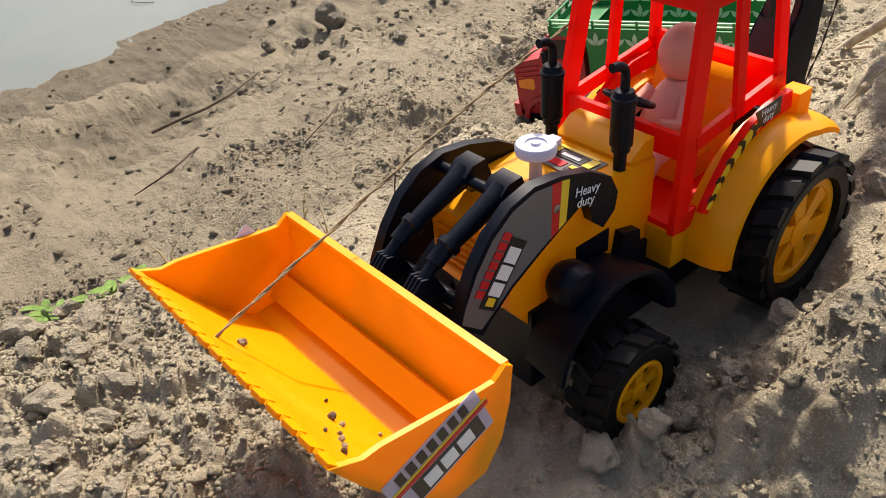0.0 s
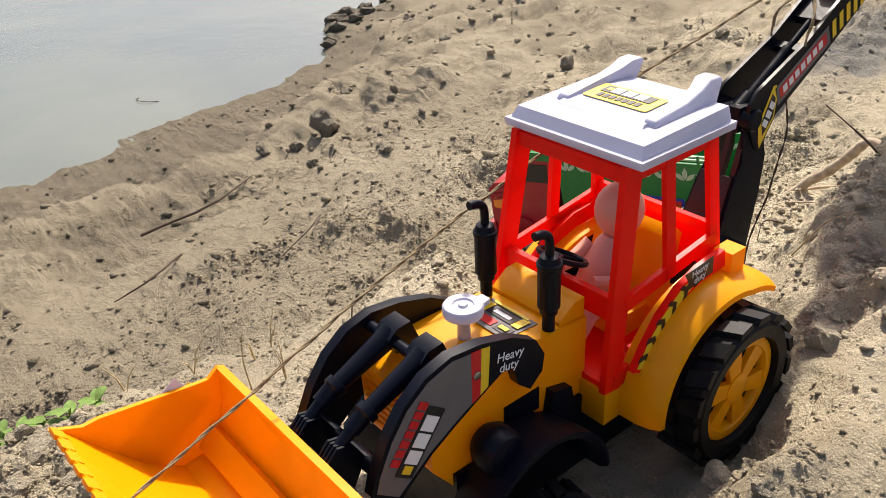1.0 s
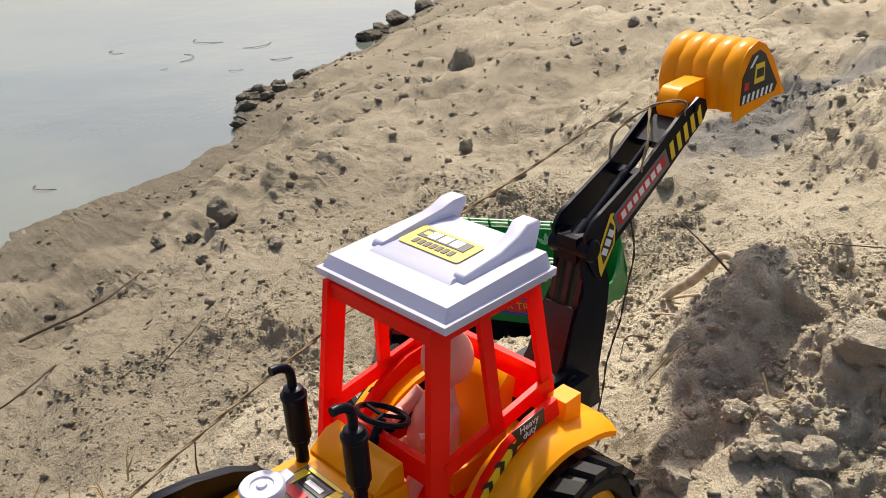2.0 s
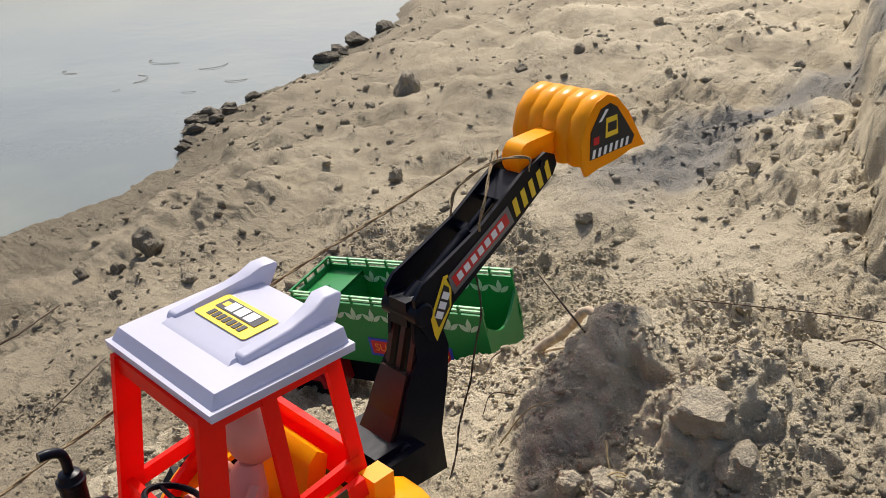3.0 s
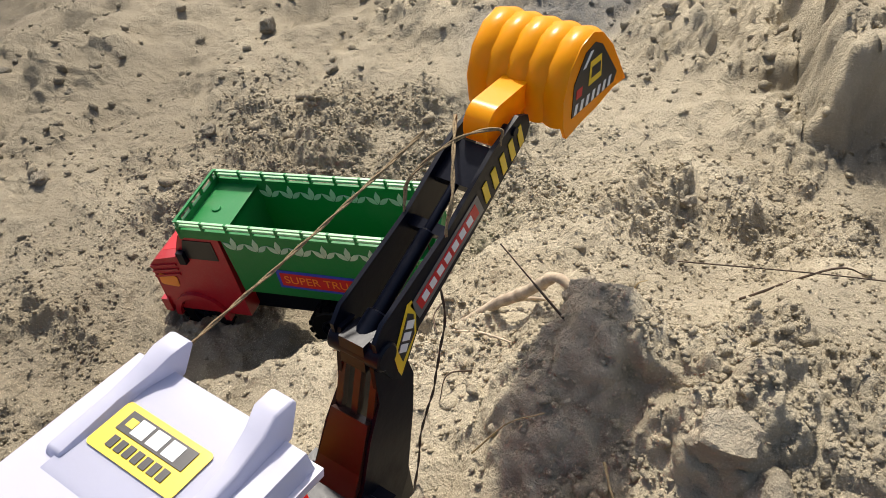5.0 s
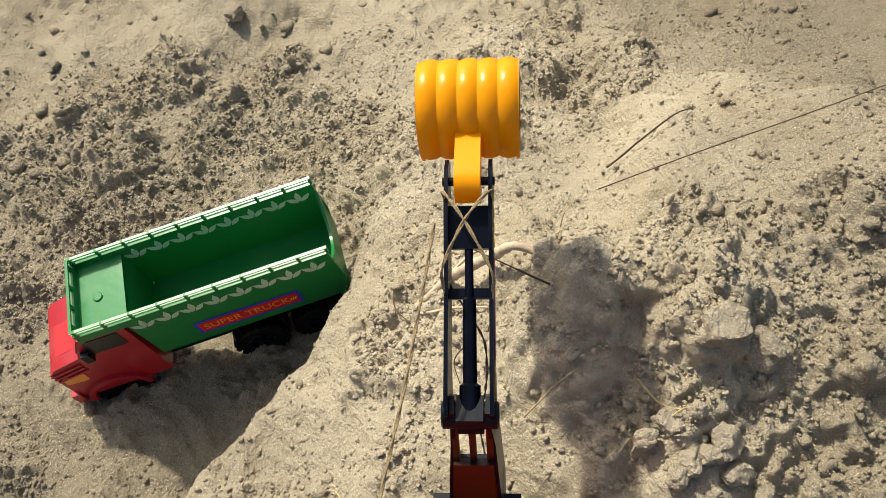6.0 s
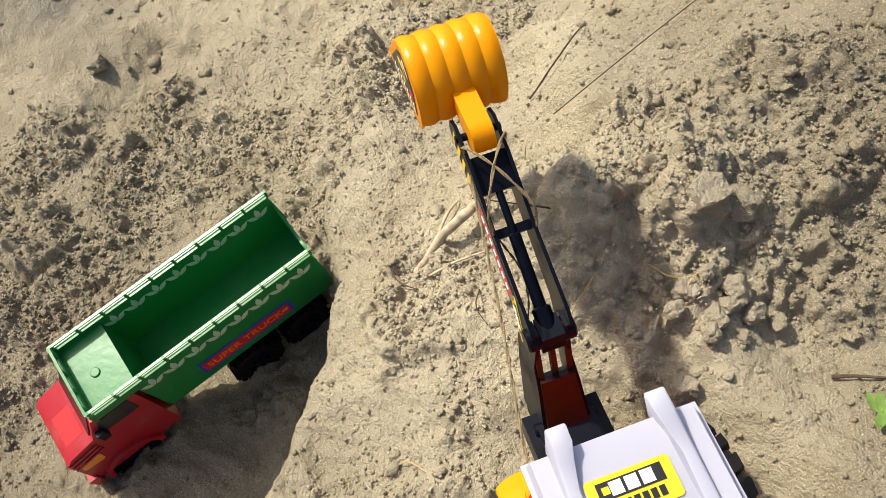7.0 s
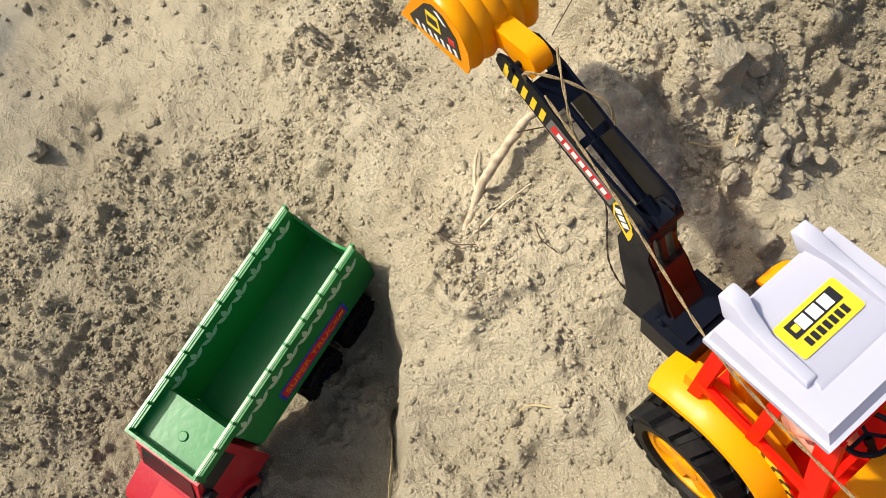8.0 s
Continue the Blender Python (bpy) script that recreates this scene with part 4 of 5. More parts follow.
lugp = [(-0.2535 + 0.0100 * math.cos(radians(a)), 0.2255 + 0.0105 * math.sin(radians(a))) for a in range(-60, 110, 17)] + [(-0.270, 0.2365), (-0.2815, 0.2370), (-0.2835, 0.2250), (-0.270, 0.2215), (-0.262, 0.2180), (-0.255, 0.2160)]
tp("bucket_lug", soften(prism(lugp, -0.0068, 0.0068), 0.0022, 3), YELLOW, scoop)
tp("bucket_pin", tube([(-0.258, -0.014, 0.222), (-0.258, 0.014, 0.222)], 0.0024, 10), BLACK, scoop)
for s in (-1, 1):
    y = 0.0276 * s
    stick = tp("cheek_sticker", prism([(-0.288, 0.2190), (-0.288, 0.2370), (-0.298, 0.2500), (-0.308, 0.2520), (-0.316, 0.2480), (-0.338, 0.2240), (-0.335, 0.2190)], y, y + 0.0003 * s), INK, scoop)
    for k in range(7):
        x = -0.290 - 0.0062 * k
        tp("hazard_stripe", prism([(x, 0.2195), (x - 0.0028, 0.2195), (x - 0.0040, 0.2250), (x - 0.0012, 0.2250)], y, y + 0.0005 * s), PAPER, stick, smooth=False)
    tp("mark_panel", prism([(-0.304, 0.2300), (-0.318, 0.2300), (-0.316, 0.2430), (-0.304, 0.2430)], y, y + 0.0005 * s), YINK, stick)
    tp("mark_bar", prism([(-0.306, 0.2335), (-0.316, 0.2335), (-0.3155, 0.2395), (-0.306, 0.2395)], y, y + 0.0006 * s), INK, stick)
    tp("mark_bar", prism([(-0.296, 0.2420), (-0.299, 0.2420), (-0.306, 0.2485), (-0.303, 0.2490)], y, y + 0.0005 * s), PAPER, stick)
    tp("mark_bar", prism([(-0.291, 0.2280), (-0.297, 0.2280), (-0.297, 0.2330), (-0.291, 0.2330)], y, y + 0.0005 * s), RINK, stick)

# stickers on roof, hood and cab side
m = facing((-0.0445, -0.0022, 0.2000 - BASE), (0, -1, 0), (1, 0, 0)) @ pose(0, 0, 0, -2.6, 0, 0)
rs = part("roof_sticker", plate(0.0430, 0.0205, m, 0.0, 0.0003, None, 0.002), YINK, roof, "yellow sticker with black panel")
part("mark_panel", plate(0.0330, 0.0085, m @ Matrix.Translation((0, -0.0035, 0)), 0.0004), INK, rs)
for k in range(3):
    part("mark_bar", plate(0.0062, 0.0066, m @ Matrix.Translation((-0.0085 + 0.0078 * k, -0.0035, 0)), 0.0006), PAPER, rs)
part("mark_bar", plate(0.0036, 0.0036, m @ Matrix.Translation((0.0125, -0.0035, 0)), 0.0006), YINK, rs)
for k in range(7):
    part("mark_bar", plate(0.0030, 0.0048, m @ Matrix.Translation((-0.0126 + 0.0042 * k, 0.0050, 0)), 0.0004), INK, rs)
m = facing((0.052, 0.000, 0.1042 - BASE), (0, -1, 0), (1, 0, 0)) @ pose(0, 0, 0, 4.0, 0, 0)
hs = part("hood_sticker", plate(0.034, 0.024, m, 0.0, 0.0004), GREY, hood, "faded patterned hood sticker")
for k, (x, y, w, h, mt) in enumerate(((-0.010, 0.006, 0.010, 0.007, INK), (0.004, 0.006, 0.014, 0.006, RINK), (0.000, -0.003, 0.018, 0.007, INK), (0.0125, -0.002, 0.005, 0.012, YINK), (-0.0125, -0.004, 0.005, 0.010, YINK), (0.000, -0.003, 0.012, 0.003, PAPER), (-0.010, 0.006, 0.006, 0.003, YINK), (0.000, -0.0095, 0.026, 0.002, YINK))):
    part("mark_bar", plate(w, h, m @ Matrix.Translation((x, y, 0)), 0.0005 + 0.00012 * k), mt, hs)
for s in (-1, 1):
    y = 0.0477 * s
    path = [(-0.0125, 0.070), (-0.0175, 0.079), (-0.0240, 0.0875), (-0.0325, 0.0950), (-0.0420, 0.1005), (-0.0520, 0.1045)]
    stripe = prism([(-0.0085, 0.0685), (-0.0165, 0.0820), (-0.0270, 0.0935), (-0.0410, 0.1035), (-0.0530, 0.1080), (-0.0530, 0.1020), (-0.0440, 0.0975), (-0.0330, 0.0890), (-0.0240, 0.0770), (-0.0185, 0.0650)], y, y + 0.0003 * s)
    ch = tp("chevron_sticker", stripe, YINK, cab)
    for k in range(6):
        a = Vector((path[k][0], 0, path[k][1]))
        b = Vector((path[min(k + 1, 5)][0], 0, path[min(k + 1, 5)][1]))
        d = (b - a).normalized() if k < 5 else Vector((-0.9, 0, 0.35)).normalized()
        nrm = Vector((-d.z, 0, d.x))
        if nrm.z < 0:
            nrm = -nrm
        q = lambda p, r: tuple((a + d * p + nrm * r)[i] for i in (0, 2))
        tp("chevron", prism([q(0, -0.0042), q(0.0036, -0.0042), q(0.0066, 0.0), q(0.0036, 0.0042), q(0, 0.0042), q(0.003, 0.0)], y, y + 0.0005 * s), INK, ch, smooth=False)
    pl = tp("word_sticker", prism([(-0.0530, 0.1012), (-0.0570, 0.1065), (-0.0530, 0.1128), (-0.0780, 0.1145), (-0.0790, 0.1040)], y, y + 0.0004 * s), INK, cab)
    ch.location, pl.location = (0.011, 0.0062, 0.006), (0.0205, 0.0062, 0.0055)
    m = facing((-0.0665, y + 0.0003 * s, 0.1082 - BASE), (-s, 0, 0.10 * s), (0, 0, 1))
    for line, dz in (("Heavy", 0.0024), ("duty", -0.0024)):
        words(line, 0.0058, m @ Matrix.Translation((0, dz, 0.0003)), PAPER, pl)

# driver doll: one plain mesh
def pear(bm, rings, n=20):
    """A body from elliptic rings (x, z, radius x, radius y)."""
    rr = []
    for x, z, a, b in rings:
        rr.append([bm.verts.new((x + a * math.cos(2 * math.pi * i / n), b * math.sin(2 * math.pi * i / n), z)) for i in range(n)])
    for p, q in zip(rr, rr[1:]):
        for i in range(n):
            bm.faces.new((p[i], p[(i + 1) % n], q[(i + 1) % n], q[i]))
    bm.faces.new(rr[0][::-1]), bm.faces.new(rr[-1])
    return bm


db = bmesh.new()
pear(db, [(-0.028, 0.080, 0.010, 0.014), (-0.029, 0.090, 0.013, 0.016), (-0.033, 0.105, 0.011, 0.014), (-0.037, 0.116, 0.007, 0.009), (-0.039, 0.120, 0.006, 0.006)])
bmesh.ops.create_icosphere(db, subdivisions=3, radius=0.0148, matrix=Matrix.Translation((-0.043, 0.0, 0.1345)) @ Matrix.Diagonal((1, 0.95, 1.12, 1)))
for s in (-1, 1):
    tube([(-0.034, 0.012 * s, 0.112), (-0.022, 0.017 * s, 0.102), (-0.008, 0.012 * s, 0.106)], [0.0048, 0.0042, 0.0034], 10, db)
    tube([(-0.026, 0.008 * s, 0.084), (-0.008, 0.011 * s, 0.084), (0.000, 0.011 * s, 0.074)], [0.0062, 0.0052, 0.0045], 10, db)
doll = link(db, "doll", SKIN, True)
tagged(doll, "pale pink vinyl doll seated in the red cab", "doll")

# twine: bucket lip, past the cab, to the tip of the dipper arm, with a loose end hanging down
twine = link(rope([(0.2475, -0.022, 0.080), (0.2500, -0.022, 0.0900), (0.180, -0.029, 0.110), (0.090, -0.038, 0.134), (0.000, -0.0425, 0.156), (-0.040, -0.0430, 0.167), (-0.076, -0.0425, 0.182), (-0.150, -0.028, 0.206), (-0.225, -0.016, 0.229)], 0.0009), "twine", JUTE, True)
tagged(twine, "taut brown jute twine tied from bucket to arm", "twine")
tie = link(rope([(-0.246, -0.0124, 0.2200), (-0.245, -0.0122, 0.2290), (-0.226, 0.0000, 0.2268), (-0.206, 0.0122, 0.2135), (-0.201, 0.0128, 0.2030), (-0.200, 0.0126, 0.1960)], 0.0009), "twine_knot", JUTE, True)
tie_b = link(rope([(-0.246, 0.0124, 0.2200), (-0.246, 0.0120, 0.2290), (-0.229, 0.0000, 0.2285), (-0.209, -0.0122, 0.2150), (-0.204, -0.0128, 0.2040), (-0.203, -0.0126, 0.1980)], 0.0009), "twine_knot", JUTE, True)
tagged(tie_b, "short jute twine end wrapped over the dipper arm", "twine")
tagged(tie, "knotted jute twine wound round the dipper arm", "twine")
hang = link(rope([(-0.214, -0.0125, 0.194), (-0.212, -0.004, 0.168), (-0.209, 0.005, 0.138), (-0.202, 0.006, 0.115), (-0.199, 0.004, 0.091), (-0.196, 0.001, 0.073), (-0.192, -0.001, 0.055), (-0.185, 0.001, 0.033), (-0.175, 0.004, 0.020)], 0.0007), "loose_twine", TWIG, True)
tagged(hang, "thin dark twine hanging from the arm to the sand", "twine")

# dirt lying in the loader bucket
for k, (x, y, d) in enumerate(((0.2380, 0.052, 0.0030), (0.2350, 0.046, 0.0022), (0.2405, 0.058, 0.0026), (0.2290, 0.030, 0.0040), (0.2270, 0.034, 0.0028), (0.2440, 0.064, 0.0030), (0.2360, -0.028, 0.0044), (0.2210, 0.012, 0.0020), (0.2130, 0.040, 0.0018), (0.2420, 0.048, 0.0018), (0.2330, 0.060, 0.0020), (0.2480, 0.070, 0.0032))):
    z = float(np.interp(x, [0.2055, 0.2240, 0.2450], [0.0455, 0.0590, 0.0855]))
    bm = bmesh.new()
    bmesh.ops.create_icosphere(bm, subdivisions=2, radius=d / 2)
    for v in bm.verts:
        v.co *= 1 + 0.5 * noise.noise(v.co * 700 + Vector((k * 3.3, 0, 0)))
    bmesh.ops.translate(bm, verts=bm.verts[:], vec=(x, y, z + d * 0.42))
    tagged(link(bm, "soil_crumb", TWIG if k % 2 else CLOD, False), "small brown crumb of soil inside the yellow bucket", "soil crumb", "crumbs in the bucket")


# ---- toy truck, standing askew in the hollow: x ahead, y to its left, its base at z 0 ----
truck = new("toy_truck")
F = Vector((0.288, -0.949, -0.121)).normalized()
U = Vector((0.137, -0.084, 0.987))
L = U.cross(F).normalized()
U = F.cross(L)
O = Vector((-0.371, -0.363, 0.013)) + L * 0.0485 - U * 0.150 - F * 0.004
truck.matrix_basis = Matrix(((F.x, L.x, U.x, O.x), (F.y, L.y, U.y, O.y), (F.z, L.z, U.z, O.z), (0, 0, 0, 1)))
tagged(truck, "green and red plastic toy dump truck standing in a sand hollow", "toy truck")
one = Matrix.Identity(4)
RX = -0.216
part("chassis", box(-0.200, 0.040, -0.016, 0.016, 0.030, 0.062, 0.002), BLACK, truck)
bed = part("bed_floor", box(RX, -0.040, -0.034, 0.034, 0.074, 0.078, 0.001), GREEN, truck, "open green cargo bed")
for s in (-1, 1):
    y0, y1 = sorted((0.0340 * s, 0.0365 * s))
    wall = part("side_wall", prism([(-0.040, 0.132), (-0.043, 0.072), (RX, 0.072), (RX - 0.003, 0.100), (RX, 0.1415), (0.0, 0.1415), (0.0, 0.132)], y0, y1, 0.0006), GREEN, bed, "green side wall with pale leaf motifs")
    for z in (0.1452, 0.1490):
        part("side_rail", bar((0.001, 0.0352 * s, z), (RX, 0.0352 * s, z), 0.0016, 0.0024, 0.0004), RAIL, bed)
    for k in range(10):
        x = -0.001 - 0.0238 * k
        part("rail_post", box(x - 0.0022, x, y0 - 0.0002, y1 + 0.0002, 0.1415, 0.1500), GREEN, bed, smooth=False)
    # leaf motifs, three leaves each, on both faces of the wall; pale plates in place of cut-outs
    for k in range(8):
        x = -0.052 - 0.0212 * k
        for face in (-1, 1):
            lm = bmesh.new()
            for ang, ln in ((-50, 0.0125), (0, 0.0140), (50, 0.0125)):
                a = radians(ang)
                d = Vector((math.sin(a), 0, math.cos(a)))
                n_ = Vector((math.cos(a), 0, -math.sin(a)))
                base = Vector((x, 0, 0.1225)) + d * 0.0012
                ring = [base + d * (ln * t) + n_ * (w * ln) for t, w in ((0, 0), (0.3, 0.17), (0.6, 0.19), (1, 0), (0.6, -0.19), (0.3, -0.17))]
                yy = 0.03525 * s + 0.00145 * face
                va = [lm.verts.new((p.x, yy, p.z)) for p in ring]
                vb = [lm.verts.new((p.x, yy + 0.0005 * face, p.z)) for p in ring]
                lm.faces.new(va), lm.faces.new(vb[::-1])
                for i in range(6):
                    lm.faces.new((va[i], va[(i + 1) % 6], vb[(i + 1) % 6], vb[i]))
            part("leaf_motif", lm, LEAFWHITE, wall, smooth=False)
part("headboard", box(-0.0425, -0.0400, -0.0340, 0.0340, 0.074, 0.137, 0.0006), GREEN, bed)
part("cab_deck", box(-0.0425, 0.000, -0.0340, 0.0340, 0.1325, 0.1365, 0.0008), GREEN, bed, "pale green sunlit deck over the cab")
part("deck_boss", lathe([(0.0042, 0), (0.0042, 0.0008), (0.0036, 0.0014)], (-0.019, 0.002, 0.1365), "z", 20), GREEN, bed)
part("front_lip", box(-0.0015, 0.0015, -0.0365, 0.0365, 0.1300, 0.1430, 0.0006), GREEN, bed)
part("front_rail", bar((0.0, -0.036, 0.149), (0.0, 0.036, 0.149), 0.0018, 0.0024, 0.0004, (1, 0, 0)), GREEN, bed)
for k in range(4):
    part("rail_post", box(-0.0012, 0.0012, -0.030 + 0.019 * k, -0.027 + 0.019 * k, 0.143, 0.150), GREEN, bed, smooth=False)
n = 12
gp = [(-0.0340, 0.0725), (0.0340, 0.0725)] + [(0.0340 - 0.068 * i / n, 0.128 - 0.020 * math.sin(math.pi * i / n)) for i in range(n + 1)]
part("tailgate", prism(gp, RX - 0.0015, RX + 0.0010, 0, "x"), GREEN, bed, "green tailgate with dipped top edge")
for s in (1,):
    m = facing((-0.130, 0.0366, 0.0925), (-1, 0, -0.02), (0, 0, 1))
    pl = part("word_sticker", plate(0.094, 0.0210, m, 0.0002, 0.0003), BINK, bed, "blue-edged red sticker with orange words")
    part("red_panel", plate(0.088, 0.0150, m, 0.0006, 0.0002), RINK, pl)
    words("SUPER TRUCK", 0.0122, m @ Matrix.Translation((-0.002, -0.0002, 0.0010)), OINK, pl)
    for k in range(3):
        part("mark_bar", plate(0.0010, 0.0040, m @ Matrix.Translation((0.0375 + 0.002 * k, 0.0, 0)) @ pose(0, 0, 0, 0, 0, -25), 0.0009, 0.0002), YINK, pl)

# crimson cab with bonnet
cabp = [(-0.034, 0.034), (-0.034, 0.131), (0.006, 0.131), (0.020, 0.1035), (0.046, 0.097), (0.053, 0.090), (0.055, 0.040), (0.046, 0.034)]
tc = part("truck_cab", soften(prism(cabp, -0.0335, 0.0335), 0.003, 3), CABRED, truck, "crimson truck cab with moulded bonnet")
for s in (-1, 1):
    y0, y1 = sorted((0.0335 * s, 0.0343 * s))
    part("side_window", soften(prism([(-0.026, 0.104), (-0.026, 0.126), (0.003, 0.126), (0.012, 0.104)], y0, y1), 0.0003, 1), INK, tc)
    part("wheel_arch", prism([(0.018 + 0.030 * math.cos(radians(a)), 0.028 + 0.030 * math.sin(radians(a))) for a in range(0, 181, 15)] + [(0.018 + 0.0245 * math.cos(radians(a)), 0.028 + 0.0245 * math.sin(radians(a))) for a in range(180, -1, -15)], min(0.030 * s, 0.0375 * s), max(0.030 * s, 0.0375 * s), 0.0006), CABRED, tc)
    part("headlight", soften(box(0.0535, 0.0570, min(0.019 * s, 0.029 * s), max(0.019 * s, 0.029 * s), 0.062, 0.074), 0.0012), WHITE, tc)
    part("mirror_block", soften(box(0.006, 0.013, min(0.033 * s, 0.039 * s), max(0.033 * s, 0.039 * s), 0.100, 0.113), 0.0015), BLACK, tc)
part("windscreen", hexa(bmesh.new(), [(0.0195, -0.029, 0.1055), (0.0205, -0.029, 0.1060), (0.0205, 0.029, 0.1060), (0.0195, 0.029, 0.1055), (0.0068, -0.027, 0.1285), (0.0078, -0.027, 0.1290), (0.0078, 0.027, 0.1290), (0.0068, 0.027, 0.1285)]), INK, tc)
for k in range(3):
    part("bonnet_rib", bar((0.023, 0.0335, 0.094 - 0.006 * k), (0.053, 0.0335, 0.088 - 0.006 * k), 0.0022, 0.003, 0.0006), CABRED, tc)
part("cab_side_sticker", plate(0.020, 0.014, facing((0.040, 0.0337, 0.072), (-1, 0, -0.1), (0, 0, 1)), 0.0003, 0.0003, None, 0.003), OINK, tc, "orange sticker on the crimson cab side")
part("bumper", soften(box(0.052, 0.060, -0.036, 0.036, 0.030, 0.046), 0.002), CABRED, tc)
part("grille", box(0.0545, 0.0560, -0.017, 0.017, 0.056, 0.080, 0.0005), INK, tc)
m = facing((0.034, 0.006, 0.1006), (0, -1, 0), (-1, 0, 0.25))
bs = part("bonnet_sticker", plate(0.030, 0.020, m, 0.0004, 0.0003), RINK, tc, "bonnet sticker in orange, yellow and blue")
for k, mt in enumerate((OINK, YINK, BINK)):
    part("mark_bar", plate(0.022 - 0.004 * k, 0.0035, m @ Matrix.Translation((0.002 * k - 0.002, 0.006 - 0.0058 * k, 0)) @ pose(0, 0, 0, 0, 0, 18), 0.0008), mt, bs)
for s in (-1, 1):
    for x in (0.018, -0.118, -0.176):
        toy_wheel(truck, (x, 0.0255 * s, 0.026), 0.026, 0.016, BLACK, 16, 0.0135, s, 5, one)
    part("mudflap", box(-0.148, -0.146, min(0.018 * s, 0.033 * s), max(0.018 * s, 0.033 * s), 0.036, 0.072), BLACK, truck, smooth=False)


# ---- clods, stones and crumbs ----
def lump(seed, sub, rough):
    """A broken clod: an icosphere pushed in and out, with a few flat breaks."""
    rnd = random.Random(seed)
    bm = bmesh.new()
    bmesh.ops.create_icosphere(bm, subdivisions=sub, radius=1)
    cuts = [Vector((rnd.uniform(-1, 1), rnd.uniform(-1, 1), rnd.uniform(-1, 1))).normalized() for _ in range(6)]
    off = Vector((seed * 3.1, seed * 1.7, seed * 0.9))
    for v in bm.verts:
        for c in cuts:
            d = v.co.dot(c) - rnd.uniform(0.66, 0.70)
            if d > 0:
                v.co -= c * d * 0.9
        v.co *= 1 + rough * noise.noise(v.co * 1.4 + off) + rough * 0.5 * noise.noise(v.co * 3.7 + off)
        v.co.z *= 0.8
    return bm


def lump_arrays(seed, sub, rough):
    bm = lump(seed, sub, rough)
    bm.verts.ensure_lookup_table()
    co = np.array([v.co[:] for v in bm.verts])
    fa = np.array([[v.index for v in f.verts] for f in bm.faces])
    bm.free()
    return co, fa


def scatter(name, x, y, r, rng, sub, label, sink=0.25):
    """Crumbs at x, y of radius r, half sunk in the ground, joined into one mesh."""
    kinds = [lump_arrays(50 + k + 10 * sub, sub, 0.62) for k in range(5)]
    z = land(x, y)
    cos, fas, base = [], [], 0
    pick = rng.randint(0, 5, len(x))
    for k, (co, fa) in enumerate(kinds):
        idx = np.where(pick == k)[0]
        m = len(idx)
        if not m:
            continue
        a, b = rng.rand(m) * 2 * np.pi, (rng.rand(m) - 0.5) * 1.6
        ca, sa, cb, sb = np.cos(a), np.sin(a), np.cos(b), np.sin(b)
        st = np.stack([0.8 + 0.5 * rng.rand(m), 0.8 + 0.4 * rng.rand(m), 0.7 + 0.4 * rng.rand(m)], -1)
        p = co[None] * st[:, None] * r[idx][:, None, None]
        px, py, pz = p[..., 0], p[..., 1], p[..., 2]
        py, pz = cb[:, None] * py - sb[:, None] * pz, sb[:, None] * py + cb[:, None] * pz
        px, py = ca[:, None] * px - sa[:, None] * py, sa[:, None] * px + ca[:, None] * py
        w = np.stack([px + x[idx][:, None], py + y[idx][:, None], pz + (z[idx] + r[idx] * (0.6 - sink))[:, None]], -1)
        cos.append(w.reshape(-1, 3))
        fas.append((fa[None] + base + (np.arange(m) * len(co))[:, None, None]).reshape(-1, 3))
        base += m * len(co)
    co, fa = np.concatenate(cos), np.concatenate(fas)
    me = bpy.data.meshes.new(name)
    me.vertices.add(len(co)), me.loops.add(fa.size), me.polygons.add(len(fa))
    me.vertices.foreach_set("co", co.ravel())
    me.loops.foreach_set("vertex_index", fa.ravel().astype(np.int32))
    me.polygons.foreach_set("loop_start", np.arange(0, fa.size, 3, dtype=np.int32))
    me.update(calc_edges=True)
    me.materials.append(SAND)
    return tagged(new(name, me), label, "soil crumbs", kind="stuff")


def crumbly(x, y):
    """How thickly crumbs lie at a place, 0 to 1."""
    v = 0.75 * broken(x, y)
    v = v * (1 - np.exp(-((x + 0.0) / 0.10) ** 2 - (y / 0.05) ** 2)) + 0.16
    return np.clip(v, 0, 1)


def drop_crumbs(count, x0, x1, y0, y1, lo, hi, power, rng, keep=None):
    x, y = rng.uniform(x0, x1, count), rng.uniform(y0, y1, count)
    ok = rng.rand(count) < crumbly(x, y)
    _, d = shape_of_land(x, y)
    ok &= d > 0.03
    ok &= ~((np.abs(x + 0.073) < 0.05) & (np.abs(np.abs(y) - 0.066) < 0.02))
    if keep is not None:
        ok &= keep(x, y)
    x, y = x[ok], y[ok]
    r = lo * (hi / lo) ** (rng.rand(len(x)) ** power)
    return x, y, r


rng = np.random.RandomState(21)
not_truck = lambda x, y: ~((x > -0.45) & (x < -0.27) & (y > -0.42) & (y < -0.14))
x, y, r = drop_crumbs(150000, -0.72, 0.42, -0.62, 0.34, 0.0006, 0.0026, 1.9, rng, not_truck)
scatter("soil_crumbs", x, y, r, rng, 1, "fine dry soil crumbs strewn over the sand")
x, y, r = drop_crumbs(6500, -0.95, 0.50, -0.85, 0.40, 0.0024, 0.0062, 2.6, rng, not_truck)
scatter("soil_lumps", x, y, r, rng, 2, "crumbled dry soil lumps strewn over the sand", 0.5)
x, y, r = drop_crumbs(30000, -3.2, 0.7, -2.6, 0.6, 0.002, 0.011, 2.4, rng, lambda x, y: np.hypot(x + 0.1, y) > 0.62)
scatter("bank_crumbs", x, y, r, rng, 1, "dark crumbled clods strewn over the farther bank", 0.45)

